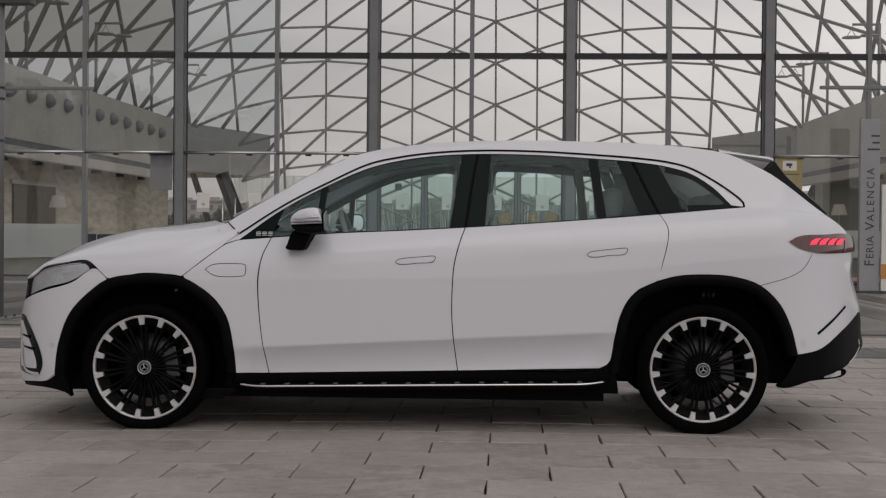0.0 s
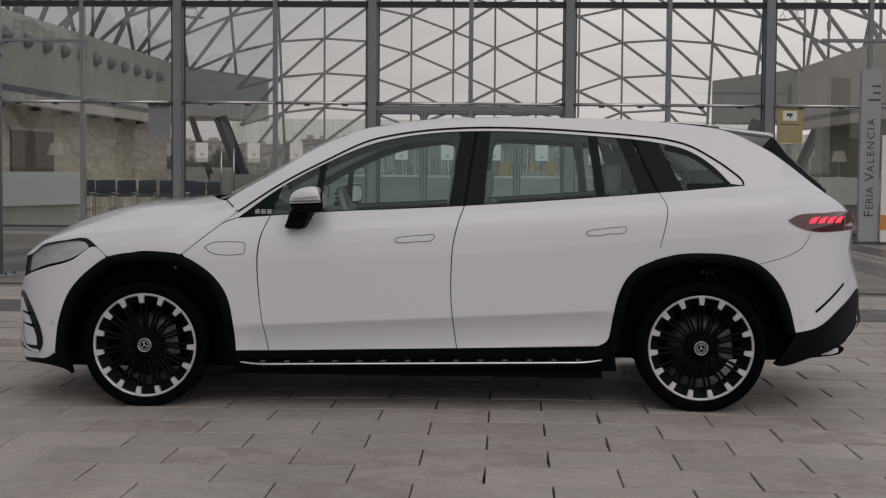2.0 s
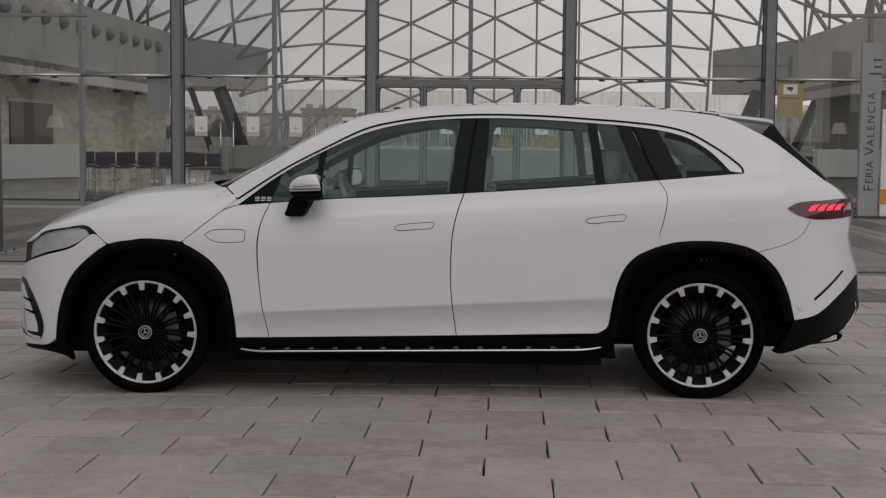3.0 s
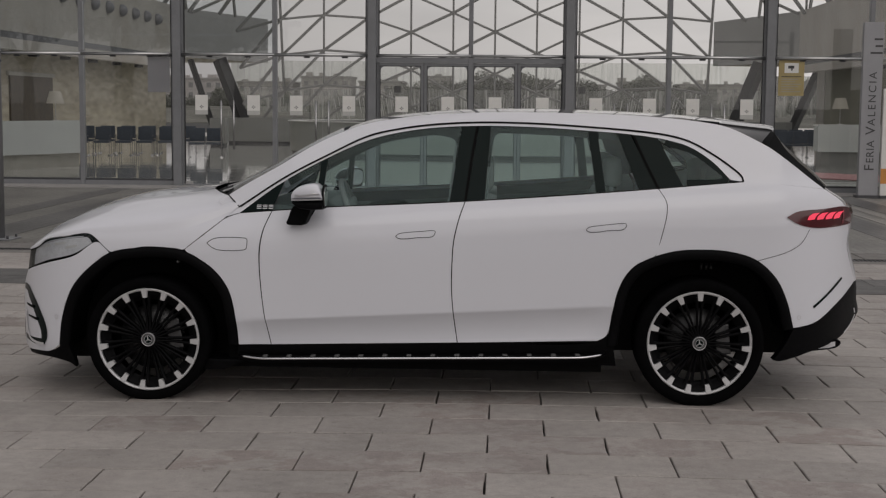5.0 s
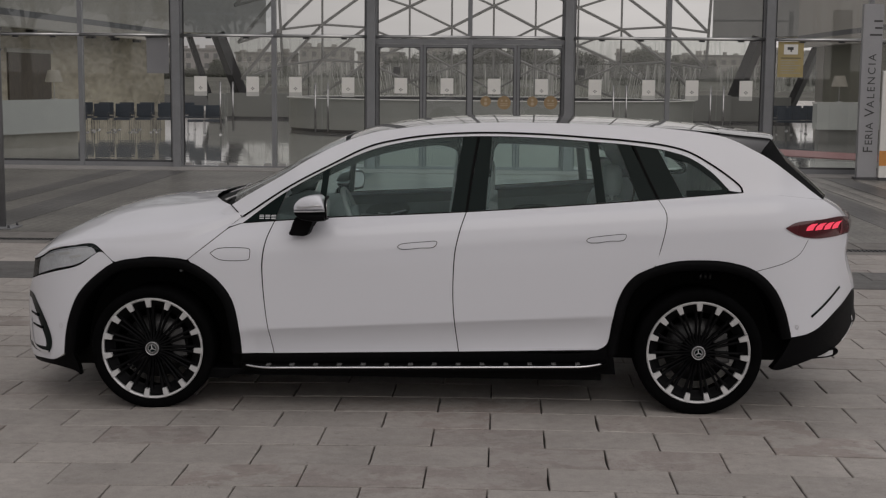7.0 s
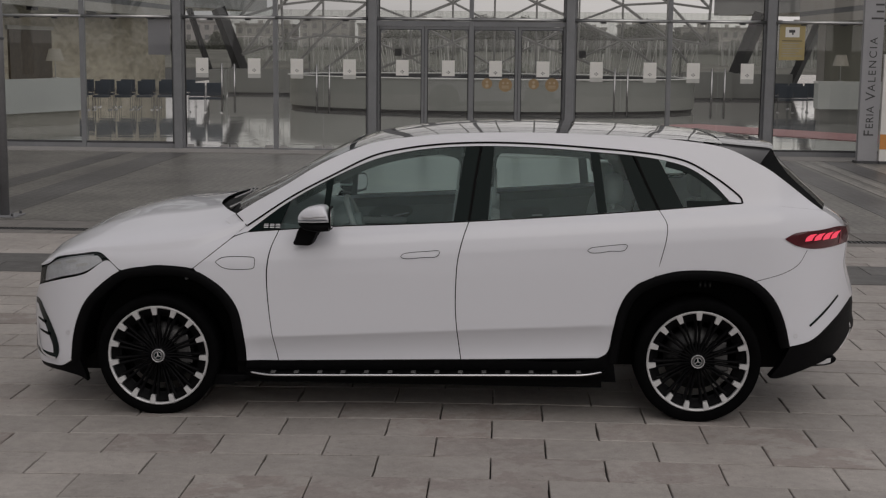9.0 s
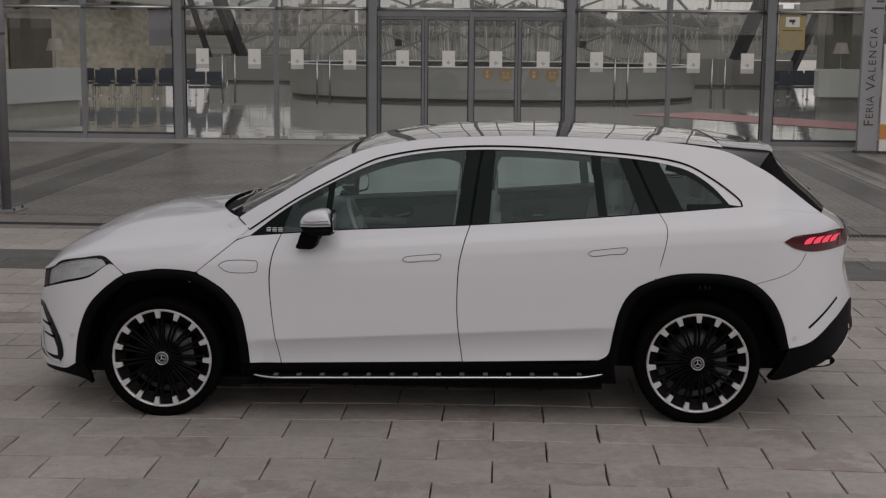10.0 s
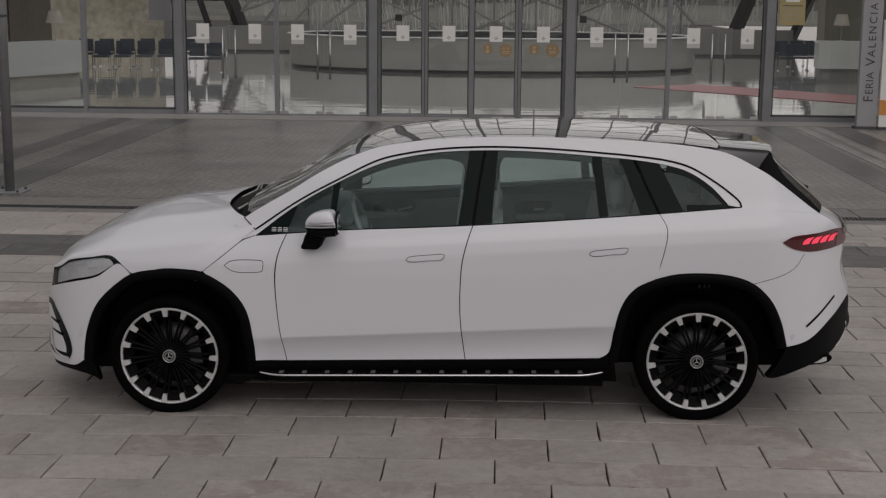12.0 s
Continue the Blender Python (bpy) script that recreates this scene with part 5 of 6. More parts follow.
# framed doors in the middle bay
stiles = [-2.17, -1.21, -0.26, 0.695, 1.65]
box("door_header", (-2.2, FAC_Y - .05, 2.565), (1.68, FAC_Y + .07, 2.668), STEEL, front, "grey door header")
for i, (x0, x1) in enumerate(zip(stiles, stiles[1:])):
    d = thing("framed_door", "glass door leaf in grey metal frame, closed", "door", pose(x0, FAC_Y, .03), "framed lobby doors")
    w = x1 - x0
    for name, lo, hi in (("stile", (.004, -.03, 0), (.060, .03, 2.53)), ("stile", (w - .060, -.03, 0), (w - .004, .03, 2.53)), ("top_rail", (.06, -.03, 2.47), (w - .06, .03, 2.53)), ("bottom_rail", (.06, -.03, .0), (w - .06, .03, .06))):
        box(name, lo, hi, STEEL, d, "", .006)
    p = box("pane", (.06, -.006, .06), (w - .06, .006, 2.47), FACADE_GLASS, d)
    p.visible_shadow = False
    for name, lo, hi in (("gasket", (.060, -.033, .06), (.072, .033, 2.47)), ("gasket", (w - .072, -.033, .06), (w - .060, .033, 2.47)), ("gasket", (.072, -.033, 2.458), (w - .072, .033, 2.47)), ("gasket", (-.006, -.034, 0), (.003, -.02, 2.53))):
        box(name, lo, hi, GASKET, d)
    for xc, sx in ((.072, 1), (w - .072, -1)):
        # rounded upper corners of the opening
        arc = [(xc + sx * .09 * (1 - math.sin(a)), 2.458 - .09 * (1 - math.cos(a))) for a in np.linspace(0, math.pi / 2, 7)]
        P = [(px, yy, pz) for yy in (-.031, .031) for px, pz in [(xc, 2.458)] + arc]
        m8 = len(arc) + 1
        F = [tuple(range(m8)), tuple(range(2 * m8 - 1, m8 - 1, -1))] + [(k, k + 1, m8 + k + 1, m8 + k) for k in range(m8 - 1)]
        mesh_part("corner_piece", P, F, STEEL, d)

# notices on the doors
for x in (-5.775, -4.70, -3.82, -2.74, -1.66, -.72, .24, 1.20, 2.28, 3.36, 4.23, 5.31):
    n = thing("notice", "white paper notice taped inside the door glass", "notice", pose(x, FAC_Y - .055, 1.68), "notices on the doors")
    box("sheet", (-.13, 0, -.115), (.13, .003, .20), PAPER, n)
    if not -2.2 < x < 1.7:
        box("strip", (-.13, 0, -.20), (.13, .003, -.117), PAPER_GREY, n)
    bm = bmesh.new()
    for dx, dz in ((0, .022), (0, -.022), (.026, 0), (-.026, 0)):
        add_box(bm, (dx - .010, -.002, dz - .050), (dx + .010, 0, dz - .030))
    part("mark", bm, INK, n)

# ---- reception desk ----
DESK = material("desk_panel", (0.29, 0.30, 0.285), 0.35, vary=0.05, scale=1.2)
DESK_RIM = material("desk_rim", (0.72, 0.72, 0.70), 0.3)
desk = thing("reception_desk", "large oval grey reception desk with white rim", "desk", pose(-.05, 39.9, 0))


def oval(name, rx, ry, z0, z1, thick, mat, label=""):
    P, F = [], []
    n = 96
    for i in range(n):
        a = 2 * math.pi * i / n
        for k in (0, thick):
            for z in (z0, z1):
                P.append(((rx - k) * math.cos(a), (ry - k) * math.sin(a), z))
    for i in range(n):
        a, b = 4 * i, 4 * ((i + 1) % n)
        F += [(a, b, b + 1, a + 1), (a + 2, a + 3, b + 3, b + 2), (a + 1, b + 1, b + 3, a + 3), (a, a + 2, b + 2, b)]
    return mesh_part(name, P, F, mat, desk, label, False)


oval("plinth", 6.95, 4.45, .008, .12, .2, STEEL_DARK)
oval("front_panel", 7.03, 4.55, .12, 1.121, .25, DESK)
oval("top_rim", 7.10, 4.62, 1.122, 1.15, .34, DESK_RIM, "white counter rim")
oval("inner_lining", 6.775, 4.295, .12, 1.098, .04, STEEL_DARK, "dark inner lining")
oval("inner_counter", 6.4, 3.9, .70, .76, .7, DARK_TRIM)

# ---- galleries at both sides ----
for side in (-1, 1):
    gx = -.45 + side * 13.9
    out = side * 3.0
    x0, x1 = sorted((gx, gx + side * .35))
    g = thing("gallery", "pale plastered gallery parapet with a row of grey globes" if side < 0 else "pale plastered gallery parapet with a dark strip below", "gallery")
    g["kind"] = "structure"
    box("parapet", (x0, 20.6, 3.80), (x1, 54, 6.0), PLASTER, g)
    box("fascia", (x0, 20.6, 3.60), (x1, 54, 3.795), FASCIA, g, "dark strip under the parapet")
    box("lower_parapet", (x0, 20.6, 3.27), (x1, 54, 3.597), PLASTER, g)
    s0, s1 = sorted((gx + side * .36, gx + side * 6))
    box("gallery_floor", (s0, 20.6, 3.80), (s1, 54, 4.1), PLASTER, g)
    a, b = Vector((gx, 54.01, 0)), Vector((gx - side * 2.55, 62.3, 0))
    w = Vector((side * .34, .10, 0))
    for name, za, zb, mat, off in (("end_parapet", 3.80, 6.0, END_SHADED, w), ("end_floor", 3.80, 4.1, MURAL, Vector((side * 6, 1, 0)))):
        s = Vector((0, 0, 0)) if name == "end_parapet" else w * 1.02
        base = [a + s, b + s, b + s + off, a + s + off]
        P = [p + Vector((0, 0, z)) for z in (za, zb) for p in base]
        mesh_part(name, P, [(0, 1, 2, 3), (4, 7, 6, 5), (0, 4, 5, 1), (1, 5, 6, 2), (2, 6, 7, 3), (3, 7, 4, 0)], mat, g)
    for i in range(14 if side < 0 else 0):
        y = 26.65 + 1.78 * i
        bm = bmesh.new()
        bmesh.ops.create_uvsphere(bm, u_segments=16, v_segments=10, radius=.235, matrix=Matrix.Translation((gx - side * .03, y, 5.22)))
        part("wall_globe", bm, PORTHOLE, g, "", True)
    wx0, wx1 = sorted((gx + side * 1.2, gx + side * 1.5))
    wall = box("wall_west" if side < 0 else "wall_east", (wx0, 20.6, 0), (wx1, 56 if side < 0 else 54, 3.79), MURAL if side < 0 else OLIVE)
    tagged(wall, "mottled brown wall under the gallery, glass reflections painted in" if side < 0 else "olive grey plaster wall under the gallery", "wall", kind="structure")
    if side > 0:
        pilaster = box("pilaster", (wx0 - .02, 54.01, 0), (wx1, 55.5, 3.79), PLASTER)
        tagged(pilaster, "pale plastered end of the wall under the gallery", "wall", kind="structure")
    # leaning struts that carry the gallery end
    for start, run, r in ((-1.15, 1.45, .34), (.25, 1.25, .15) if side < 0 else (1.72, 1.57, .24)):
        bm = bmesh.new()
        xa = gx + side * start
        add_rod(bm, (xa, 57.0, 3.79), (xa - side * run, 57.0, .006), r, 4)
        o = part("raking_strut", bm, BEAM_BLACK)
        tagged(o, "dark leaning steel strut under the gallery", "column", "raking struts")

# ---- space frame shell behind the lobby ----
lattice = thing("space_frame", "triangular steel space frame of the glass hall", "space frame")
lattice["kind"] = "structure"
A_RISE = [0, 28, 55, 71, 76, 72, 54, 20, -18, -95, -190, -290]


def lattice_node(k, j):
    """Node of column k (from the axis) and row j, at pixel angles that fit the camera's view, on a shell that curves
    forward at both sides.
    """
    a = abs(k)
    turn = 73 * a * (1 + .0018 * a * a) / 2412
    pitch = (73.5 - 4.2 * min(a, 3) + 1.6 * max(0, a - 4) + 3.0 * max(0, a - 7)) / 2412
    tilt = (223 + A_RISE[a]) / 2412 + j * pitch
    reach = 65 - 12 * (min(a, 11) / 11) ** 2 - 40 * max(0, tilt - .10)
    # the outer columns lean outwards as they rise
    turn += max(0, a - 4) * .045 * (tilt - .115)
    return Vector((-.10 + math.copysign(turn * reach, k) if k else -.10, -7.9 + reach, 1.14 + tilt * reach))


unit = bmesh.new()
bmesh.ops.create_cone(unit, cap_ends=True, segments=6, radius1=1, radius2=1, depth=1)
strut_mesh = bpy.data.meshes.new("strut")
unit.to_mesh(strut_mesh)
unit.free()
LATTICE_STEEL = material("frame_steel", (0.185, 0.185, 0.18), 0.5, vary=0.1, scale=1)
strut_mesh.materials.append(LATTICE_STEEL)
spare = bmesh.new()
count = 0


def strut(p, q, r, keep):
    global count
    if max(p.z, q.z) < 0:
        return
    # the outer columns are cut to fit the camera's view, where the parapet tops hide them
    u = abs((p.x + q.x) / 2 + .45)
    if u > 10.4:
        r_ = min(u, 13.9) / 61.5
        foot = 1.8 + 4.2 * 61.5 / ((30.49 - 8 * r_) / (r_ + .3072) + 8) - .10 if u < 13.9 else 6
        if min(p.z, q.z) < foot:
            if max(p.z, q.z) < foot + .05:
                return
            lo, hi = (p, q) if p.z < q.z else (q, p)
            p, q = lo.lerp(hi, (foot - lo.z) / (hi.z - lo.z)), hi
    if keep and count < 290:
        o = new("strut", strut_mesh)
        o.parent = lattice
        d = q - p
        o.matrix_basis = Matrix.Translation((p + q) / 2) @ d.to_track_quat("Z", "Y").to_matrix().to_4x4() @ Matrix.Diagonal((r, r, d.length, 1))
        count += 1
    else:
        add_rod(spare, p, q, r, 5)


LAST = 10
for k in range(-LAST, LAST + 1):
    for j in range(-4, 8 if abs(k) > 6 else 5):
        p = lattice_node(k, j)
        step = 1 if k >= 0 else -1
        near = abs(k) < 6
        heavy = 1 + .16 * min(max(0, abs(k) - 4), 4)
        strut(p, lattice_node(k, j + 1), .053 * heavy, near)
        if abs(k) < LAST:
            for s in ((1, -1) if k == 0 else (step,)):
                strut(p, lattice_node(k + s, j), .053 * heavy, near)
                strut(p, lattice_node(k + s, j - 1), .067 * heavy, near)
tagged(part("far_struts", spare, LATTICE_STEEL, lattice), kind="stuff")

# ---- lobby things ----
COUNTER = material("counter_panel", (0.50, 0.53, 0.515), 0.2, vary=0.04, scale=2)
TAN = material("tan_board", (0.33, 0.325, 0.29), 0.6, vary=0.1, scale=3)
BROWN = material("brown_wood", (0.062, 0.047, 0.030), 0.5, vary=0.3, scale=5)
BLUE_SEAT = material("blue_seat", (0.036, 0.048, 0.066), 0.6, vary=0.15, scale=12)
SHADE = material("lamp_shade", (0.40, 0.385, 0.335), 0.8, vary=0.05, scale=8)
# carpet red is paled: reflections on it are put into the colour
CARPET = material("red_carpet", (0.42, 0.19, 0.19), 0.45, vary=0.12, scale=4, bump=0.3, bump_scale=120)
YELLOW = material("yellow_board", (0.40, 0.32, 0.15), 0.6, vary=0.08, scale=5)
ORANGE = material("orange_sticker", (0.62, 0.27, 0.07), 0.6, vary=0.05, scale=9)
STICKER_PALE = material("pale_print", (0.45, 0.36, 0.25), 0.6, vary=0.05, scale=9)
STICKER = material("brown_sticker", (0.31, 0.215, 0.115), 0.6, vary=0.05, scale=9)
TOTEM_GREY = material("totem_grey", (0.33, 0.33, 0.345), 0.45, vary=0.04, scale=3)
BANNER = material("grey_banner", (0.40, 0.40, 0.43), 0.8, vary=0.04, scale=3)

c = thing("counter", "white panelled counter with a tan base", "counter", pose(-12.0, 25.6, .006, 0, 0, 66))
box("front_panel", (-2.9, -.02, .36), (2.9, .06, 1.22), COUNTER, c)
box("base", (-2.8, .10, 0), (2.8, .62, .36), TAN, c)
box("body", (-2.85, .07, .37), (2.85, .66, 1.16), COUNTER, c)
box("top", (-2.9, .062, 1.165), (2.9, .70, 1.20), DESK_RIM, c)
c = thing("counter", "pale green glass-fronted counter with a dark base", "counter", pose(9.6, 32.6, .006))
box("front_panel", (0, -.02, .44), (3.6, .05, 1.24), COUNTER, c)
box("base", (.1, .10, 0), (3.5, .6, .44), GREYWALL, c)
box("body", (.02, .06, .45), (3.58, .66, 1.18), COUNTER, c)
box("top", (0, .055, 1.185), (3.6, .70, 1.235), DESK_RIM, c)


def table_lamp(x, y, z):
    t = thing("table_lamp", "table lamp with a pale cone shade on the counter", "lamp", pose(x, y, z), "counter lamps")
    bm = bmesh.new()
    bmesh.ops.create_cone(bm, cap_ends=False, segments=24, radius1=.24, radius2=.15, depth=.32, matrix=Matrix.Translation((0, 0, .62)))
    part("shade", bm, SHADE, t, "", True)
    bm = bmesh.new()
    add_rod(bm, (0, 0, .02), (0, 0, .60), .012, 8)
    add_rod(bm, (0, 0, 0), (0, 0, .025), .10, 16)
    part("stand", bm, STAINLESS, t, "", True)


table_lamp(-11.5, 28.0, 1.206)
table_lamp(10.3, 32.95, 1.241)


def waiting_chair(m):
    s = thing("waiting_chair", "dark blue padded chair with chrome legs", "chair", m, "waiting chairs")
    box("seat", (-.24, -.25, .40), (.24, .22, .47), BLUE_SEAT, s, "", .02)
    bm = bmesh.new()
    add_box(bm, (-.24, .18, .50), (.24, .23, .92), .02)
    part("backrest", bm, BLUE_SEAT, s)
    for x in (-.25, .25):
        tube("side_frame", [(x, -.24, 0), (x, -.24, .62), (x, .0, .64), (x, .22, .62), (x, .22, 0)], .007, STEEL_DARK, s)
        box("foot_bar", (x - .035, -.30, .0), (x + .035, .26, .030), CHROME, s)
    return s


chair = waiting_chair(pose(-13.2, 35.4, .006, 0, 0, 8))
spots = [(-13.2 + .64 * i, 35.5 + .22 * i, 8) for i in range(1, 5)] + [(-13.6 + .64 * i, 37.4 + .22 * i, 8) for i in range(6)]
spots += [(-9.28, 34.9, 8), (-8.78, 35.1, 8)]
spots += [(10.1 + .55 * i, 39.75 + .22 * i, 172) for i in range(4)] + [(10.5 + .60 * i, 42.6 + .25 * i, -12) for i in range(3)]
for x, y, a in spots:
    copy_thing(chair, pose(x, y, .006, 0, 0, a))

for x0, x1, y, z in ((-11.4, -8.2, 50, 1.10), (-11.43, -10.8, 46.6, 1.12), (7.9, 9.95, 50, 1.18), (10.0, 12.5, 50.3, 1.12)):
    w = thing("low_wall", "low grey counter wall with a dark skirting" if x1 - x0 > 1 else "short grey desk with a dark skirting", "wall" if x1 - x0 > 1 else "desk")
    box("panel", (x0, y, .10), (x1, y + .5, z), GREYWALL, w)
    box("skirting", (x0 + .03, y + .03, .006), (x1 - .03, y + .47, .10), STEEL_DARK, w)
cp = mesh_part("carpet", [(4.0, 30.2, .012), (6.0, 31.6, .012), (14.2, 22.9, .012), (12.4, 21.4, .012), (4.0, 30.2, .020), (6.0, 31.6, .020), (14.2, 22.9, .020), (12.4, 21.4, .020)],
               [(4, 7, 6, 5), (0, 1, 2, 3), (0, 4, 5, 1), (1, 5, 6, 2), (2, 6, 7, 3), (3, 7, 4, 0)], CARPET)
tagged(cp, "red carpet runner on the lobby floor, paled by painted-in reflections", "carpet")

# doors, boards and spotlights under the gallery
d = thing("wall_door", "dark brown wooden door in the mottled wall", "door")
box("leaf", (-15.545, 35.6, .01), (-15.48, 39.7, 2.55), BROWN, d)
box("frame_top", (-15.545, 35.4, 2.55), (-15.46, 39.9, 2.68), TAN, d)
for sx, y in [(-14.95, 23.5 + 3.2 * i) for i in range(9)] + [(14.05, 29.9 + 3.2 * i) for i in range(5)]:
    s = thing("spotlight", "small black spotlight under the gallery", "lamp", pose(sx, y, 3.79), "gallery spotlights")
    box("body", (-.16, -.12, -.62), (.16, .12, -.48), STEEL_DARK, s, "", .02)
    rod("stem", (0, 0, -.50), (0, 0, .0), .02, STEEL_DARK, s)
b = thing("banner", "plain grey hanging banner behind the glass", "banner", pose(-6.68, 20.045, 0))
box("cloth", (-.23, 0, 1.93), (.23, .01, 2.66), BANNER, b)
rod("rod", (-.25, .005, 2.685), (.25, .005, 2.685), .036, STEEL, b)

n = thing("warning_board", "yellow notice board with a white camera sign", "sign", pose(6.185, FAC_Y - .02, 2.315))
box("board", (-.255, 0, -.355), (.255, .008, .355), YELLOW, n)
box("white_field", (-.14, -.004, .10), (.14, -.0005, .30), PAPER, n)
bm = bmesh.new()
add_box(bm, (-.07, -.007, .19), (.05, -.0045, .245))
add_box(bm, (-.01, -.007, .15), (.02, -.0045, .19))
part("camera_mark", bm, INK, n)
for k in range(7):
    box("text_bar", (-.20, -.003, .02 - .05 * k), (.20 - .06 * (k % 3), -.0005, .035 - .05 * k), INK if k == 0 else TAN, n)
for x, z, r in ((.07, 1.42, .108), (.445, 1.395, .138), (1.02, 1.42, .108), (1.39, 1.405, .138)):
    st = thing("floor_rule_sticker", "round orange sticker with pale marks on the door glass", "sticker", pose(x, FAC_Y - .03, z), "orange stickers")
    bm = bmesh.new()
    add_rod(bm, (0, 0, 0), (0, .003, 0), r, 24)
    part("disc", bm, STICKER, st)
    bm = bmesh.new()
    if r < .12:
        add_rod(bm, (0, -.003, .035), (0, -.0005, .035), .028, 12)
        add_rod(bm, (0, -.003, -.045), (0, -.0005, -.045), .036, 12)
    else:
        for dx in (-.045, .045):
            add_rod(bm, (dx, -.003, .040), (dx, -.0005, .040), .022, 12)
        for dz in (-.02, -.055):
            add_box(bm, (-.075, -.003, dz - .010), (.075, -.0005, dz + .006))
    part("pale_mark", bm, STICKER_PALE, st)
for x in (2.0, -1.75):
    box_ob = box("reader_box", (x - .07, FAC_Y + .02, 1.96), (x + .07, FAC_Y + .07, 2.10), STEEL_DARK)
    tagged(box_ob, "small dark card reader behind the glass", "card reader")


def gallery_lamp(x, y, side):
    p = thing("gallery_lamp", "steel mast on the parapet with two flat disc lamps", "lamp", pose(x, y, 6.0), "disc lamps")
    rod("mast", (0, 0, 0), (0, 0, 2.62), .055, LATTICE_STEEL, p)
    rod("arm", (0, 0, 2.58), (-side * .95, 0, 2.58), .045, LATTICE_STEEL, p)
    box("ballast_box", (-.07, -.07, 1.2), (.07, .07, 1.55), LATTICE_STEEL, p)
    for k, (a, b) in enumerate(((.42, -.25), (.92, .25))):
        lath = bmesh.new()
        bmesh.ops.create_cone(lath, cap_ends=True, segments=28, radius1=.34, radius2=.30, depth=.05, matrix=Matrix.Translation((-side * a, b, 2.16)))
        part("disc", lath, LATTICE_STEEL, p)
        bm = bmesh.new()
        for e in (-.16, .16):
            add_rod(bm, (-side * a + e, b, 2.18), (-side * a, b, 2.46), .012, 5)
        add_rod(bm, (-side * a, b, 2.45), (-side * a, 0, 2.58), .012, 5)
        part("hanger", bm, LATTICE_STEEL, p)


for side in (-1, 1):
    for y in (27.2, 34.0, 41.2, 49.0, 53.6):
        gallery_lamp(-.45 + side * 14.07, y, side)

# pale rods added to stand in for streaks that fan out over the foot of the shell
ribs = bmesh.new()
rr = random.Random(17)
for i in range(90):
    x = rr.uniform(-8, 9.5)
    z0, z1 = rr.uniform(.3, 1.3), rr.uniform(1.6, 2.6)
    lean = x * .020
    add_rod(ribs, (x + lean * z0, 61.5 + rr.uniform(-.4, .4), z0), (x + lean * z1 + .12 * x / 15 * (z1 - z0), 61.5 + rr.uniform(-.4, .4), z1), rr.choice((.010, .014, .022)), 4)
STREAK = material("pale_streak", (0.50, 0.50, 0.48), 0.5, vary=0.1, scale=2)
tagged(part("streak_rods", ribs, STREAK), "pale thin rods standing in for streaks on the glass shell", "glazing", kind="stuff")
SHELL_GLASS = bpy.data.materials.new("dusty_haze_glass")
SHELL_GLASS.use_nodes = True


def dusty_haze_nodes(m, lo, hi):
    """Old glazing: see-through, with pale run-off streaks and a dust veil that paints in distance haze."""
    n, l = m.node_tree.nodes, m.node_tree.links
    n.remove(n["Principled BSDF"])
    co, mp, ns, mr = n.new("ShaderNodeTexCoord"), n.new("ShaderNodeMapping"), n.new("ShaderNodeTexNoise"), n.new("ShaderNodeMapRange")
    tr, df, tl, veil, mx = n.new("ShaderNodeBsdfTransparent"), n.new("ShaderNodeBsdfDiffuse"), n.new("ShaderNodeBsdfTranslucent"), n.new("ShaderNodeMixShader"), n.new("ShaderNodeMixShader")
    mp.inputs["Scale"].default_value, mp.inputs["Rotation"].default_value = (7, 1, .35), (0, .16, 0)
    ns.inputs["Scale"].default_value, ns.inputs["Detail"].default_value = 1.0, 7
    for key, val in (("From Min", .50), ("From Max", .74), ("To Min", lo), ("To Max", hi)):
        mr.inputs[key].default_value = val
    tr.inputs[0].default_value = (.9, .91, .89, 1)
    df.inputs[0].default_value = tl.inputs[0].default_value = (.72, .72, .69, 1)
    veil.inputs[0].default_value = .85
    l.new(co.outputs["Object"], mp.inputs[0])
    l.new(mp.outputs[0], ns.inputs[0])
    l.new(ns.outputs[0], mr.inputs[0])
    l.new(df.outputs[0], veil.inputs[1])
    l.new(tl.outputs[0], veil.inputs[2])
    l.new(mr.outputs[0], mx.inputs[0])
    l.new(tr.outputs[0], mx.inputs[1])
    l.new(veil.outputs[0], mx.inputs[2])
    l.new(mx.outputs[0], n["Material Output"].inputs["Surface"])


dusty_haze_nodes(SHELL_GLASS, .18, .66)
LIGHT_HAZE_GLASS = bpy.data.materials.new("streaked_haze_glass")
LIGHT_HAZE_GLASS.use_nodes = True
dusty_haze_nodes(LIGHT_HAZE_GLASS, .07, .26)
# these panes lay a painted haze over the trees and houses behind
o = box("shell_pane", (-13.6, 61.8, 2.54), (13.4, 61.83, 3.9), LIGHT_HAZE_GLASS)
o.visible_shadow = False
tagged(o, "rain-streaked glazing with painted haze over the foot of the shell", "glazing", kind="structure")
for xa, xb, za, zb in ((-13.6, -9.52, 1.3, 2.5), (9.22, 13.4, 1.3, 2.52), (13.42, 17.6, 1.25, 3.3)):
    o = box("shell_pane", (xa, 61.8, za), (xb, 61.83, zb), SHELL_GLASS)
    o.visible_shadow = False
    tagged(o, "dusty glazing with painted haze at the foot of the shell", "glazing", kind="structure")
    for xf in (xa, xb - .08):
        o = box("shell_post", (xf, 61.84, .0), (xf + .08, 61.92, zb), LATTICE_STEEL)
        tagged(o, "slim steel post that holds the glazing", "post", kind="structure")
o = box("shell_pane", (-9.5, 61.8, .01), (9.2, 61.83, 2.5), SHELL_GLASS)
o.visible_shadow = False
tagged(o, "slightly dull glazing with painted haze at the foot of the shell", "glazing", kind="structure")

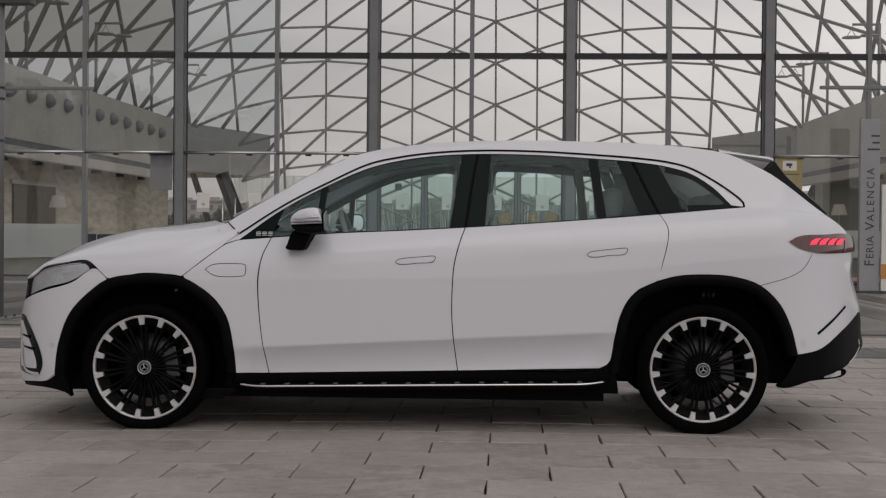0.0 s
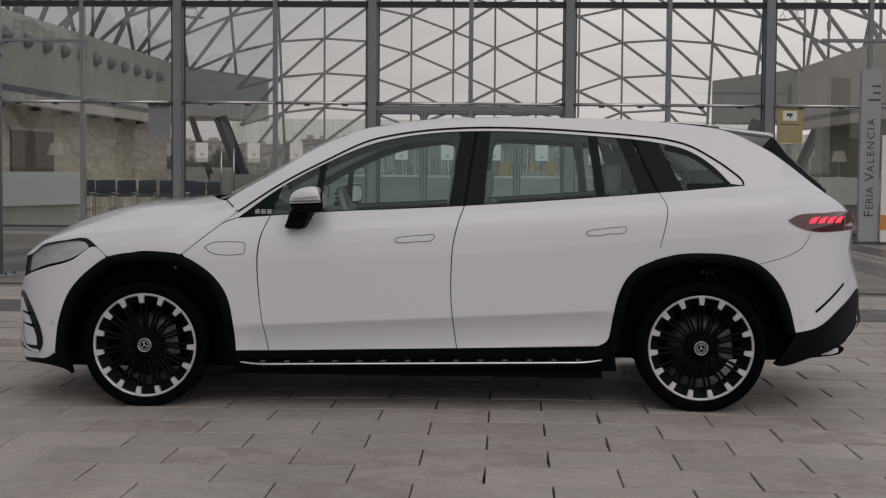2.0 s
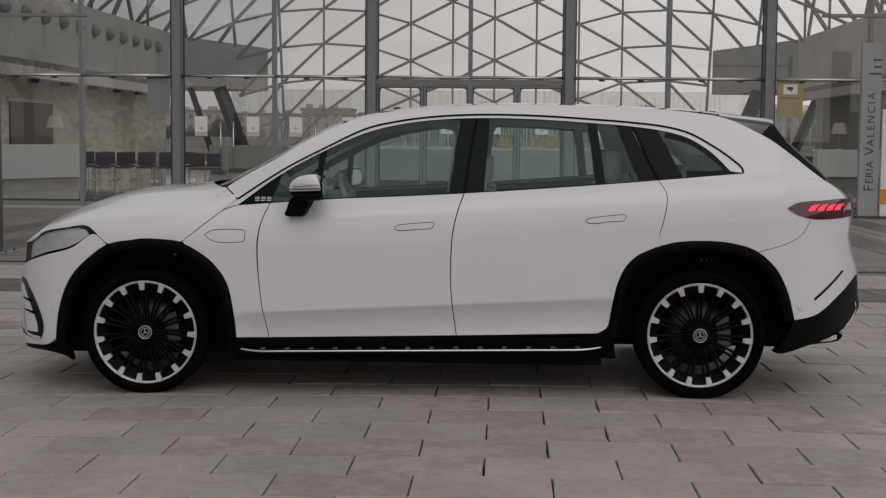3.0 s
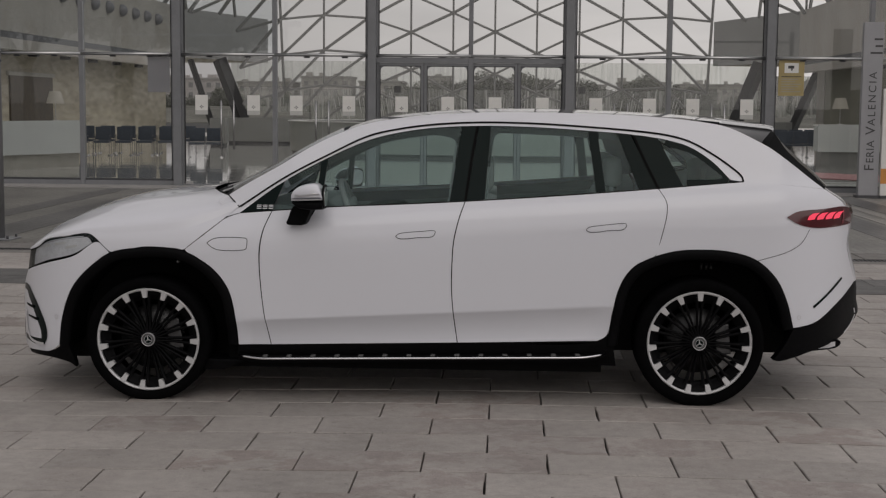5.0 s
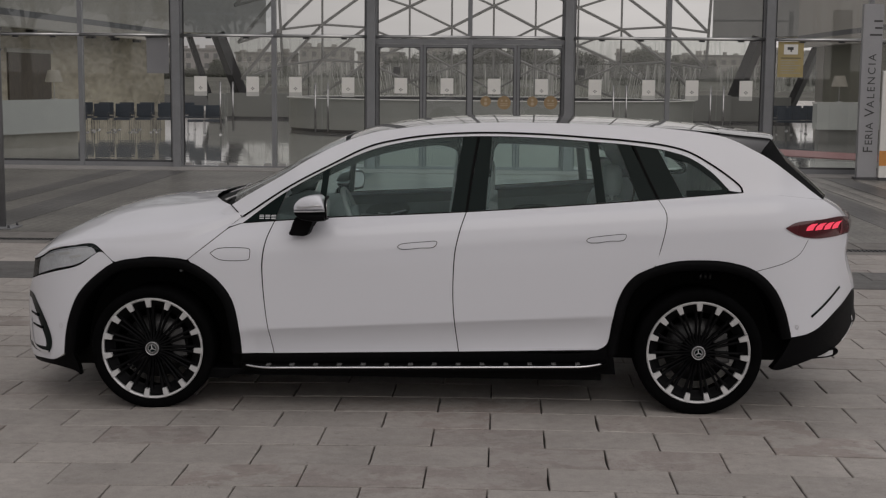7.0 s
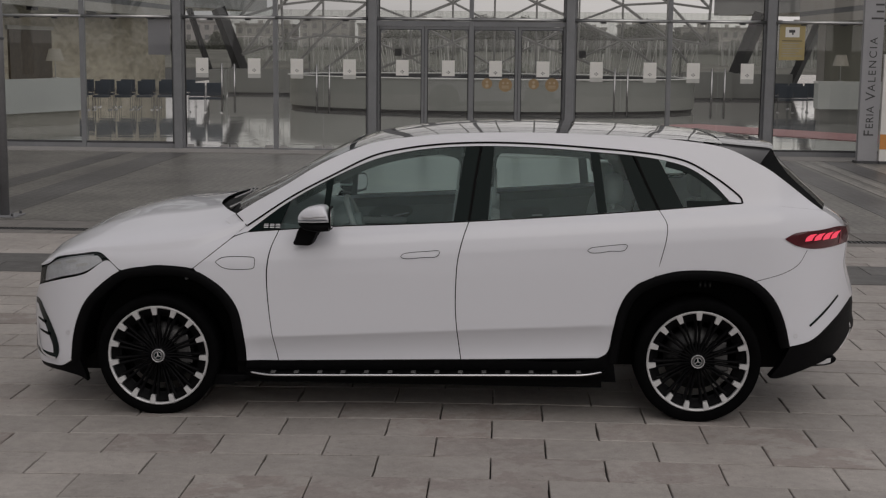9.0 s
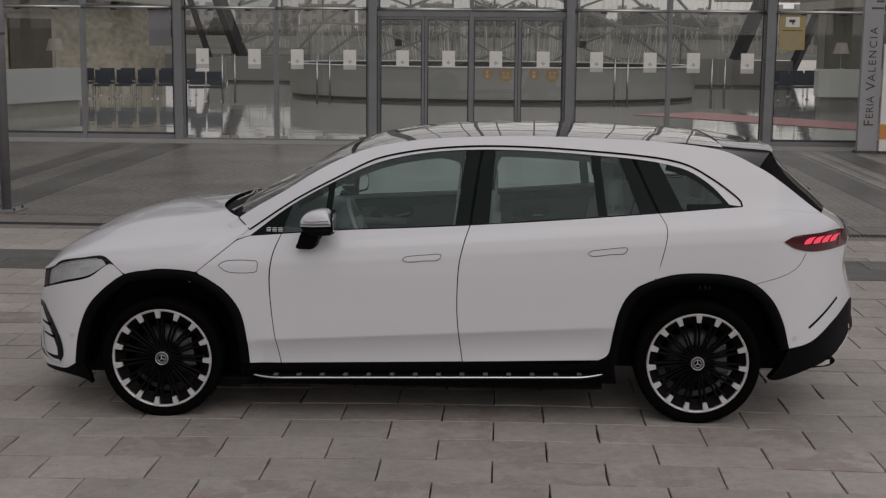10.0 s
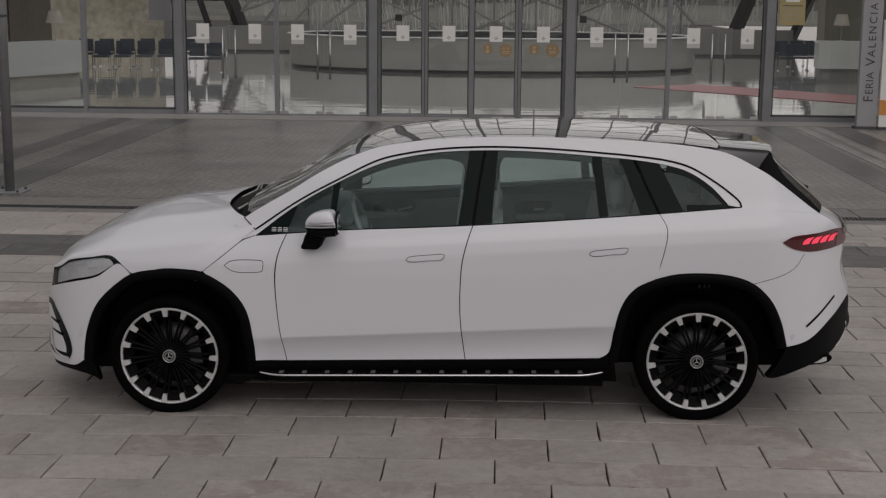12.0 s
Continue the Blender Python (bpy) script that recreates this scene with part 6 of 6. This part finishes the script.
# arms placed to fit the camera's view; shafts added out of sight to hold them
for x0, x1, xp, y, z in ((-9.1, -6.27, -9.2, 14.0, 3.40), (5.2, 7.5, 7.6, 13.0, 3.355)):
    t = thing("street_lamp", "slim grey post with a flat horizontal arm", "street lamp", group="plaza lamps")
    rod("shaft", (xp, y, 0), (xp, y, 3.6), .06, STEEL, t, "", 14)
    box("arm", (min(x0, xp), y - .05, z - .025), (max(x1, xp), y + .05, z + .025), STEEL, t, "", .006)
    box("base_plate", (xp - .16, y - .16, 0), (xp + .16, y + .16, .02), STEEL, t)

# ---- totem sign and pole on the plaza ----
t = thing("totem_sign", "tall grey totem sign with dark vertical lettering", "sign", pose(7.285, 18.75, 0))
box("slab", (0, 0, .05), (.375, .14, 3.36), TOTEM_GREY, t, "", .006)
box("foot", (-.04, -.05, .0), (.42, .20, .05), STEEL_DARK, t)


def lettering(text, size, m, mat, parent, space=1.12):
    cu = bpy.data.curves.new("lettering", "FONT")
    cu.body, cu.size, cu.extrude = text, size, .002
    cu.align_x, cu.align_y = "LEFT", "CENTER"
    cu.space_character = space
    tmp = bpy.data.objects.new("tmp", cu)
    scene.collection.objects.link(tmp)
    me = bpy.data.meshes.new_from_object(tmp.evaluated_get(bpy.context.evaluated_depsgraph_get()))
    bpy.data.objects.remove(tmp)
    me.materials.append(mat)
    me.name = "lettering"
    o = new("lettering", me)
    o.parent, o.matrix_basis = parent, m
    return o


turn = Matrix(((0, -1, 0, 0), (0, 0, -1, 0), (1, 0, 0, 0), (0, 0, 0, 1)))
lettering("F", .27, Matrix.Translation((.20, -.003, .52)) @ turn, INK, t)
lettering("ERIA", .205, Matrix.Translation((.205, -.003, .67)) @ turn, INK, t, 1.08)
lettering("V", .27, Matrix.Translation((.20, -.003, 1.215)) @ turn, INK, t)
lettering("ALENCIA", .205, Matrix.Translation((.205, -.003, 1.39)) @ turn, INK, t, 1.32)
for k, (x0, x1) in enumerate(((.20, .36), (.22, .36), (.13, .36))):
    box("text_bar", (x0, -.003, 3.02 - .13 * k), (x1, .001, 3.055 - .13 * k), INK, t)
t = thing("info_panel", "white information panel with an orange stripe", "sign", pose(7.69, 18.70, 0))
box("slab", (0, 0, .05), (.9, .10, 2.1), PAPER, t, "", .006)
box("orange_stripe", (-.003, -.004, .28), (.903, -.0005, .57), ORANGE, t)
box("foot", (-.0, -.05, .0), (.9, .16, .05), STEEL_DARK, t)

p = thing("steel_pole", "grey steel pole on a bolted base plate", "pole", pose(-5.84, 8.80, 0))
bm = bmesh.new()
add_rod(bm, (0, 0, .015), (0, 0, 4.6), .062, 20)
part("shaft", bm, POLE_STEEL, p, "", True)
box("base_plate", (-.20, -.20, .0), (.20, .20, .016), STEEL, p, "", .003)
for a in (-.15, .15):
    for bb in (-.15, .15):
        rod("bolt", (a, bb, .01), (a, bb, .05), .016, STEEL_DARK, p, "", 6)
box("arm", (.0, -.10, 3.90), (.42, .10, 4.05), STEEL_DARK, p, "black box arm", .01)
for z in (2.86, 2.72, 2.2):
    rod("clamp_ring", (0, 0, z), (0, 0, z + .03), .072, STEEL_DARK, p, "", 16)

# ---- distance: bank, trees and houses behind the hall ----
# far grass, green foliage, house walls and windows are paled to paint in haze
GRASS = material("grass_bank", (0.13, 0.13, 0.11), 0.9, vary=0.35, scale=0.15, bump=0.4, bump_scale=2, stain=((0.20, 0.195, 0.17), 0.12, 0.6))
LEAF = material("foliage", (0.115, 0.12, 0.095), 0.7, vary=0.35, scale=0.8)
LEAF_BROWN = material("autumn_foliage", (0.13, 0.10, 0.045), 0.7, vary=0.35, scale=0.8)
BARK = material("bark", (0.09, 0.07, 0.055), 0.9, vary=0.3, scale=6, bump=0.4, bump_scale=20)
HOUSE = material("far_render", (0.42, 0.40, 0.385), 0.85, vary=0.1, scale=0.4)
HAZY_PANE = material("hazy_window", (0.20, 0.20, 0.20), 0.3)
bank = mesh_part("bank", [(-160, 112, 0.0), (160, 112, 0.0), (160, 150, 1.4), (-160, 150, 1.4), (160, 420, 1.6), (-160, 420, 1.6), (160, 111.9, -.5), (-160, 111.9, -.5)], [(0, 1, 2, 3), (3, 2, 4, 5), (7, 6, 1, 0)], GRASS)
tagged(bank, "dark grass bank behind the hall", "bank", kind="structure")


def tree(name, seed, height, leaf, leaves=4200):
    r = random.Random(seed)
    t = thing(name, "leafy broad tree with an uneven crown" if leaf is LEAF else "brownish autumn tree with a loose crown", "tree")
    bm = bmesh.new()
    th = height * .34
    add_rod(bm, (0, 0, -.1), (0, 0, th), height * .035, 8, height * .024)
    tips = []
    for k in range(7):
        a = k * 2.4 + r.uniform(-.4, .4)
        q = Vector((math.cos(a) * height * r.uniform(.14, .27), math.sin(a) * height * r.uniform(.14, .27), height * r.uniform(.52, .88)))
        add_rod(bm, (0, 0, th * .95), q, height * .017, 6, height * .005)
        tips.append(q)
    part("trunk", bm, BARK, t, "", True)
    P, F = [], []
    for k in range(leaves):
        c = tips[r.randrange(7)]
        d = Vector((r.gauss(0, 1), r.gauss(0, 1), r.gauss(0, .8)))
        p = c + d.normalized() * height * .17 * r.random() ** .45
        s = height * r.uniform(.012, .026)
        u = Vector((r.gauss(0, 1), r.gauss(0, 1), r.gauss(0, 1))).normalized() * s
        v = u.orthogonal().normalized() * s * r.uniform(.5, 1)
        n0 = len(P)
        P += [p - u, p + v, p + u, p - v]
        F.append((n0, n0 + 1, n0 + 2, n0 + 3))
    mesh_part("crown", P, F, leaf, t)
    return t


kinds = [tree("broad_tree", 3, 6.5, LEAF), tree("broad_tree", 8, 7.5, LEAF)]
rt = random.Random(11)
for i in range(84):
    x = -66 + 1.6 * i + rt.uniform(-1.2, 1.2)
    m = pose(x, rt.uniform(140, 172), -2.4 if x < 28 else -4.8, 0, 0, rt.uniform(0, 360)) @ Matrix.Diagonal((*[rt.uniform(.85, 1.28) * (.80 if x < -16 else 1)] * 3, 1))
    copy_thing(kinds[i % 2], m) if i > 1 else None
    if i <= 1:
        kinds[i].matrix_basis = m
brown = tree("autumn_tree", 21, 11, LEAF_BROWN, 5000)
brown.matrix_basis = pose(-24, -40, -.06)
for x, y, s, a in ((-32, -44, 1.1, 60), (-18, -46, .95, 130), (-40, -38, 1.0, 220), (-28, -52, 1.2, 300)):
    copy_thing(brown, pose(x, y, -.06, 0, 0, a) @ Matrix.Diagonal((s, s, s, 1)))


def far_house(x, y, w, h):
    o = thing("apartment_block", "flat-roofed apartment block far behind the trees, paled by painted haze", "building", pose(x, y, .2), "far apartment blocks")
    box("wall", (-w / 2, 0, 0), (w / 2, 9, h), HOUSE, o)
    box("roof", (-w / 2 - .2, -.2, h), (w / 2 + .2, 9.2, h + .35), CONCRETE, o)
    r = random.Random(int(x) + 90)
    for k in range(int(w / 2.2)):
        xa, s = -w / 2 + .6 + 2.2 * k + r.uniform(-.3, .8), r.uniform(.2, .75)
        box("lift_tower" if s > .5 else "chimney", (xa - s, 3, h + .35), (xa + s, 4.5, h + r.uniform(.6, 1.15)), HOUSE, o)
    nx = int(w / 1.5)
    for i in range(nx):
        for j in range(int(h / 1.6)):
            xa = -w / 2 + (i + .5) * w / nx
            box("window", (xa - .36, -.06, h - 1.25 - 1.6 * j), (xa + .36, .02, h - .45 - 1.6 * j), HAZY_PANE, o)


for x, w, h in ((-52, 12, 5.3), (-39, 9, 4.8), (-29, 8, 5.7), (-20, 7, 5.0), (-11, 5, 5.9), (-4, 7, 4.6), (5, 6, 5.4), (13, 7, 4.7), (23, 8, 5.2), (34, 11, 4.9), (47, 10, 5.5)):
    far_house(x, 215, w, h)

# ---- plaza edge: dark band, pale slabs, kerb and drain ----
edge = tagged(new("pavement_edge"), "dark granite band, kerb and slotted drain along the plaza", "pavement", kind="structure")


# ---- paving stones, one by one near the car ----
def stone_mesh(name, w, d, mat, seed=0):
    """One slab with slightly chipped edges and a small chamfer."""
    r = random.Random(seed * 7 + 5)
    ring = []
    for (x0, y0), (x1, y1), k in (((-1, -1), (1, -1), 7), ((1, -1), (1, 1), 4), ((1, 1), (-1, 1), 7), ((-1, 1), (-1, -1), 4)):
        for i in range(k):
            s = i / k
            chip = r.uniform(0, .002) if r.random() > .12 else r.uniform(.002, .007)
            ring.append(((x0 + (x1 - x0) * s) * (w / 2 - chip), (y0 + (y1 - y0) * s) * (d / 2 - chip)))
    m = len(ring)
    P = [(x * (1 - .008 / w), y * (1 - .008 / d), 0) for x, y in ring] + [(x, y, -.004) for x, y in ring] + [(x, y, -.052) for x, y in ring]
    Fc = [tuple(range(m))]
    for lv in (0, 1):
        Fc += [(lv * m + i, (lv + 1) * m + i, (lv + 1) * m + (i + 1) % m, lv * m + (i + 1) % m) for i in range(m)]
    me = bpy.data.meshes.new(name)
    me.from_pydata(P, [], Fc)
    me.materials.append(mat)
    me.update()
    return me


pavement = tagged(new("pavement"), "pale stone slabs laid in running bond, some stained brown", "pavement", kind="structure")
PITCH, ROW = .606, .369
stones = [stone_mesh("paving_slab", PITCH - .0058, ROW - .0055, TILE, i) for i in range(10)]
stained = [stone_mesh("paving_slab", PITCH - .0058, ROW - .0055, TILE_BROWN, i) for i in range(3)]
# slabs with brown weathering: row from the car's near edge, place along the row
BROWN_SLABS = {(-1, -3), (-1, 0), (-2, 0), (-2, 1), (-3, -1), (-3, 0), (-4, -1), (-4, 2)}
rest = bmesh.new()
rng = random.Random(4)
made = 0
for k in range(-37, 15):
    y = -.551 + ROW * (k + .5)
    off = .398 if k % 2 == 0 else .089
    for i in range(-25, 26):
        x = off + PITCH * (i + .5)
        if abs(x) > 15:
            continue
        near = abs(x - .1) < 5.3 and -2.5 < y < 3.9
        lift = rng.uniform(-.0025, .0025) + dip(x, y)
        slope = math.degrees(math.atan((dip(x + .2, y) - dip(x - .2, y)) / .4))
        if near and made < 300:
            o = new("paving_slab", stained[rng.randrange(3)] if (k, i) in BROWN_SLABS else stones[rng.randrange(10)])
            o.parent = pavement
            o.matrix_basis = pose(x, y, lift, rng.uniform(-.15, .15), -slope + rng.uniform(-.1, .1), rng.uniform(-.25, .25))
            made += 1
        else:
            add_box(rest, (x - .2995, y - .1815, lift - .05), (x + .2995, y + .1815, lift))
tagged(part("slabs_beyond", rest, TILE, pavement), kind="stuff")


def slab_row(name, y0, y1, w, mat, off, z=0.0, skew=0.0):
    mes = [stone_mesh(name, w - .006, y1 - y0 - .006, mat, i) for i in range(4)]
    i0 = int(-9 / w)
    for i in range(i0, -i0 + 1):
        o = new(name, mes[rng.randrange(4)])
        o.parent = edge
        o.matrix_basis = pose(off + w * (i + .5), (y0 + y1) / 2 + skew * (off + w * (i + .5)), z + rng.uniform(-.002, .002), 0, 0, math.degrees(skew) + rng.uniform(-.1, .1))


slab_row("dark_slab", 4.72, 5.27, .9, TILE_DARK, 0, .008, .012)
slab_row("dark_slab", 5.272, 5.82, .9, TILE_DARK, .45, .008, .012)
for k in range(4):
    slab_row("pale_slab", 5.70 + .40 * k, 6.10 + .40 * k, .6, TILE, .3 * (k % 2))
slab_row("kerb_slab", 7.30, 7.58, 1.0, KERB, .2)
slab_row("kerb_slab", 7.80, 8.44, 1.0, KERB, .6)
box("drain_channel", (-12, 7.585, -.05), (12, 7.795, -.03), IRON, edge)
bars = bmesh.new()
for i in range(-200, 200):
    add_box(bars, (i * .05 - .014, 7.60, -.03), (i * .05 + .014, 7.78, -.003))
for y in (7.585, 7.785):
    add_box(bars, (-10, y, -.03), (10, y + .012, -.001))
tagged(part("drain_grate", bars, IRON, edge), kind="stuff")
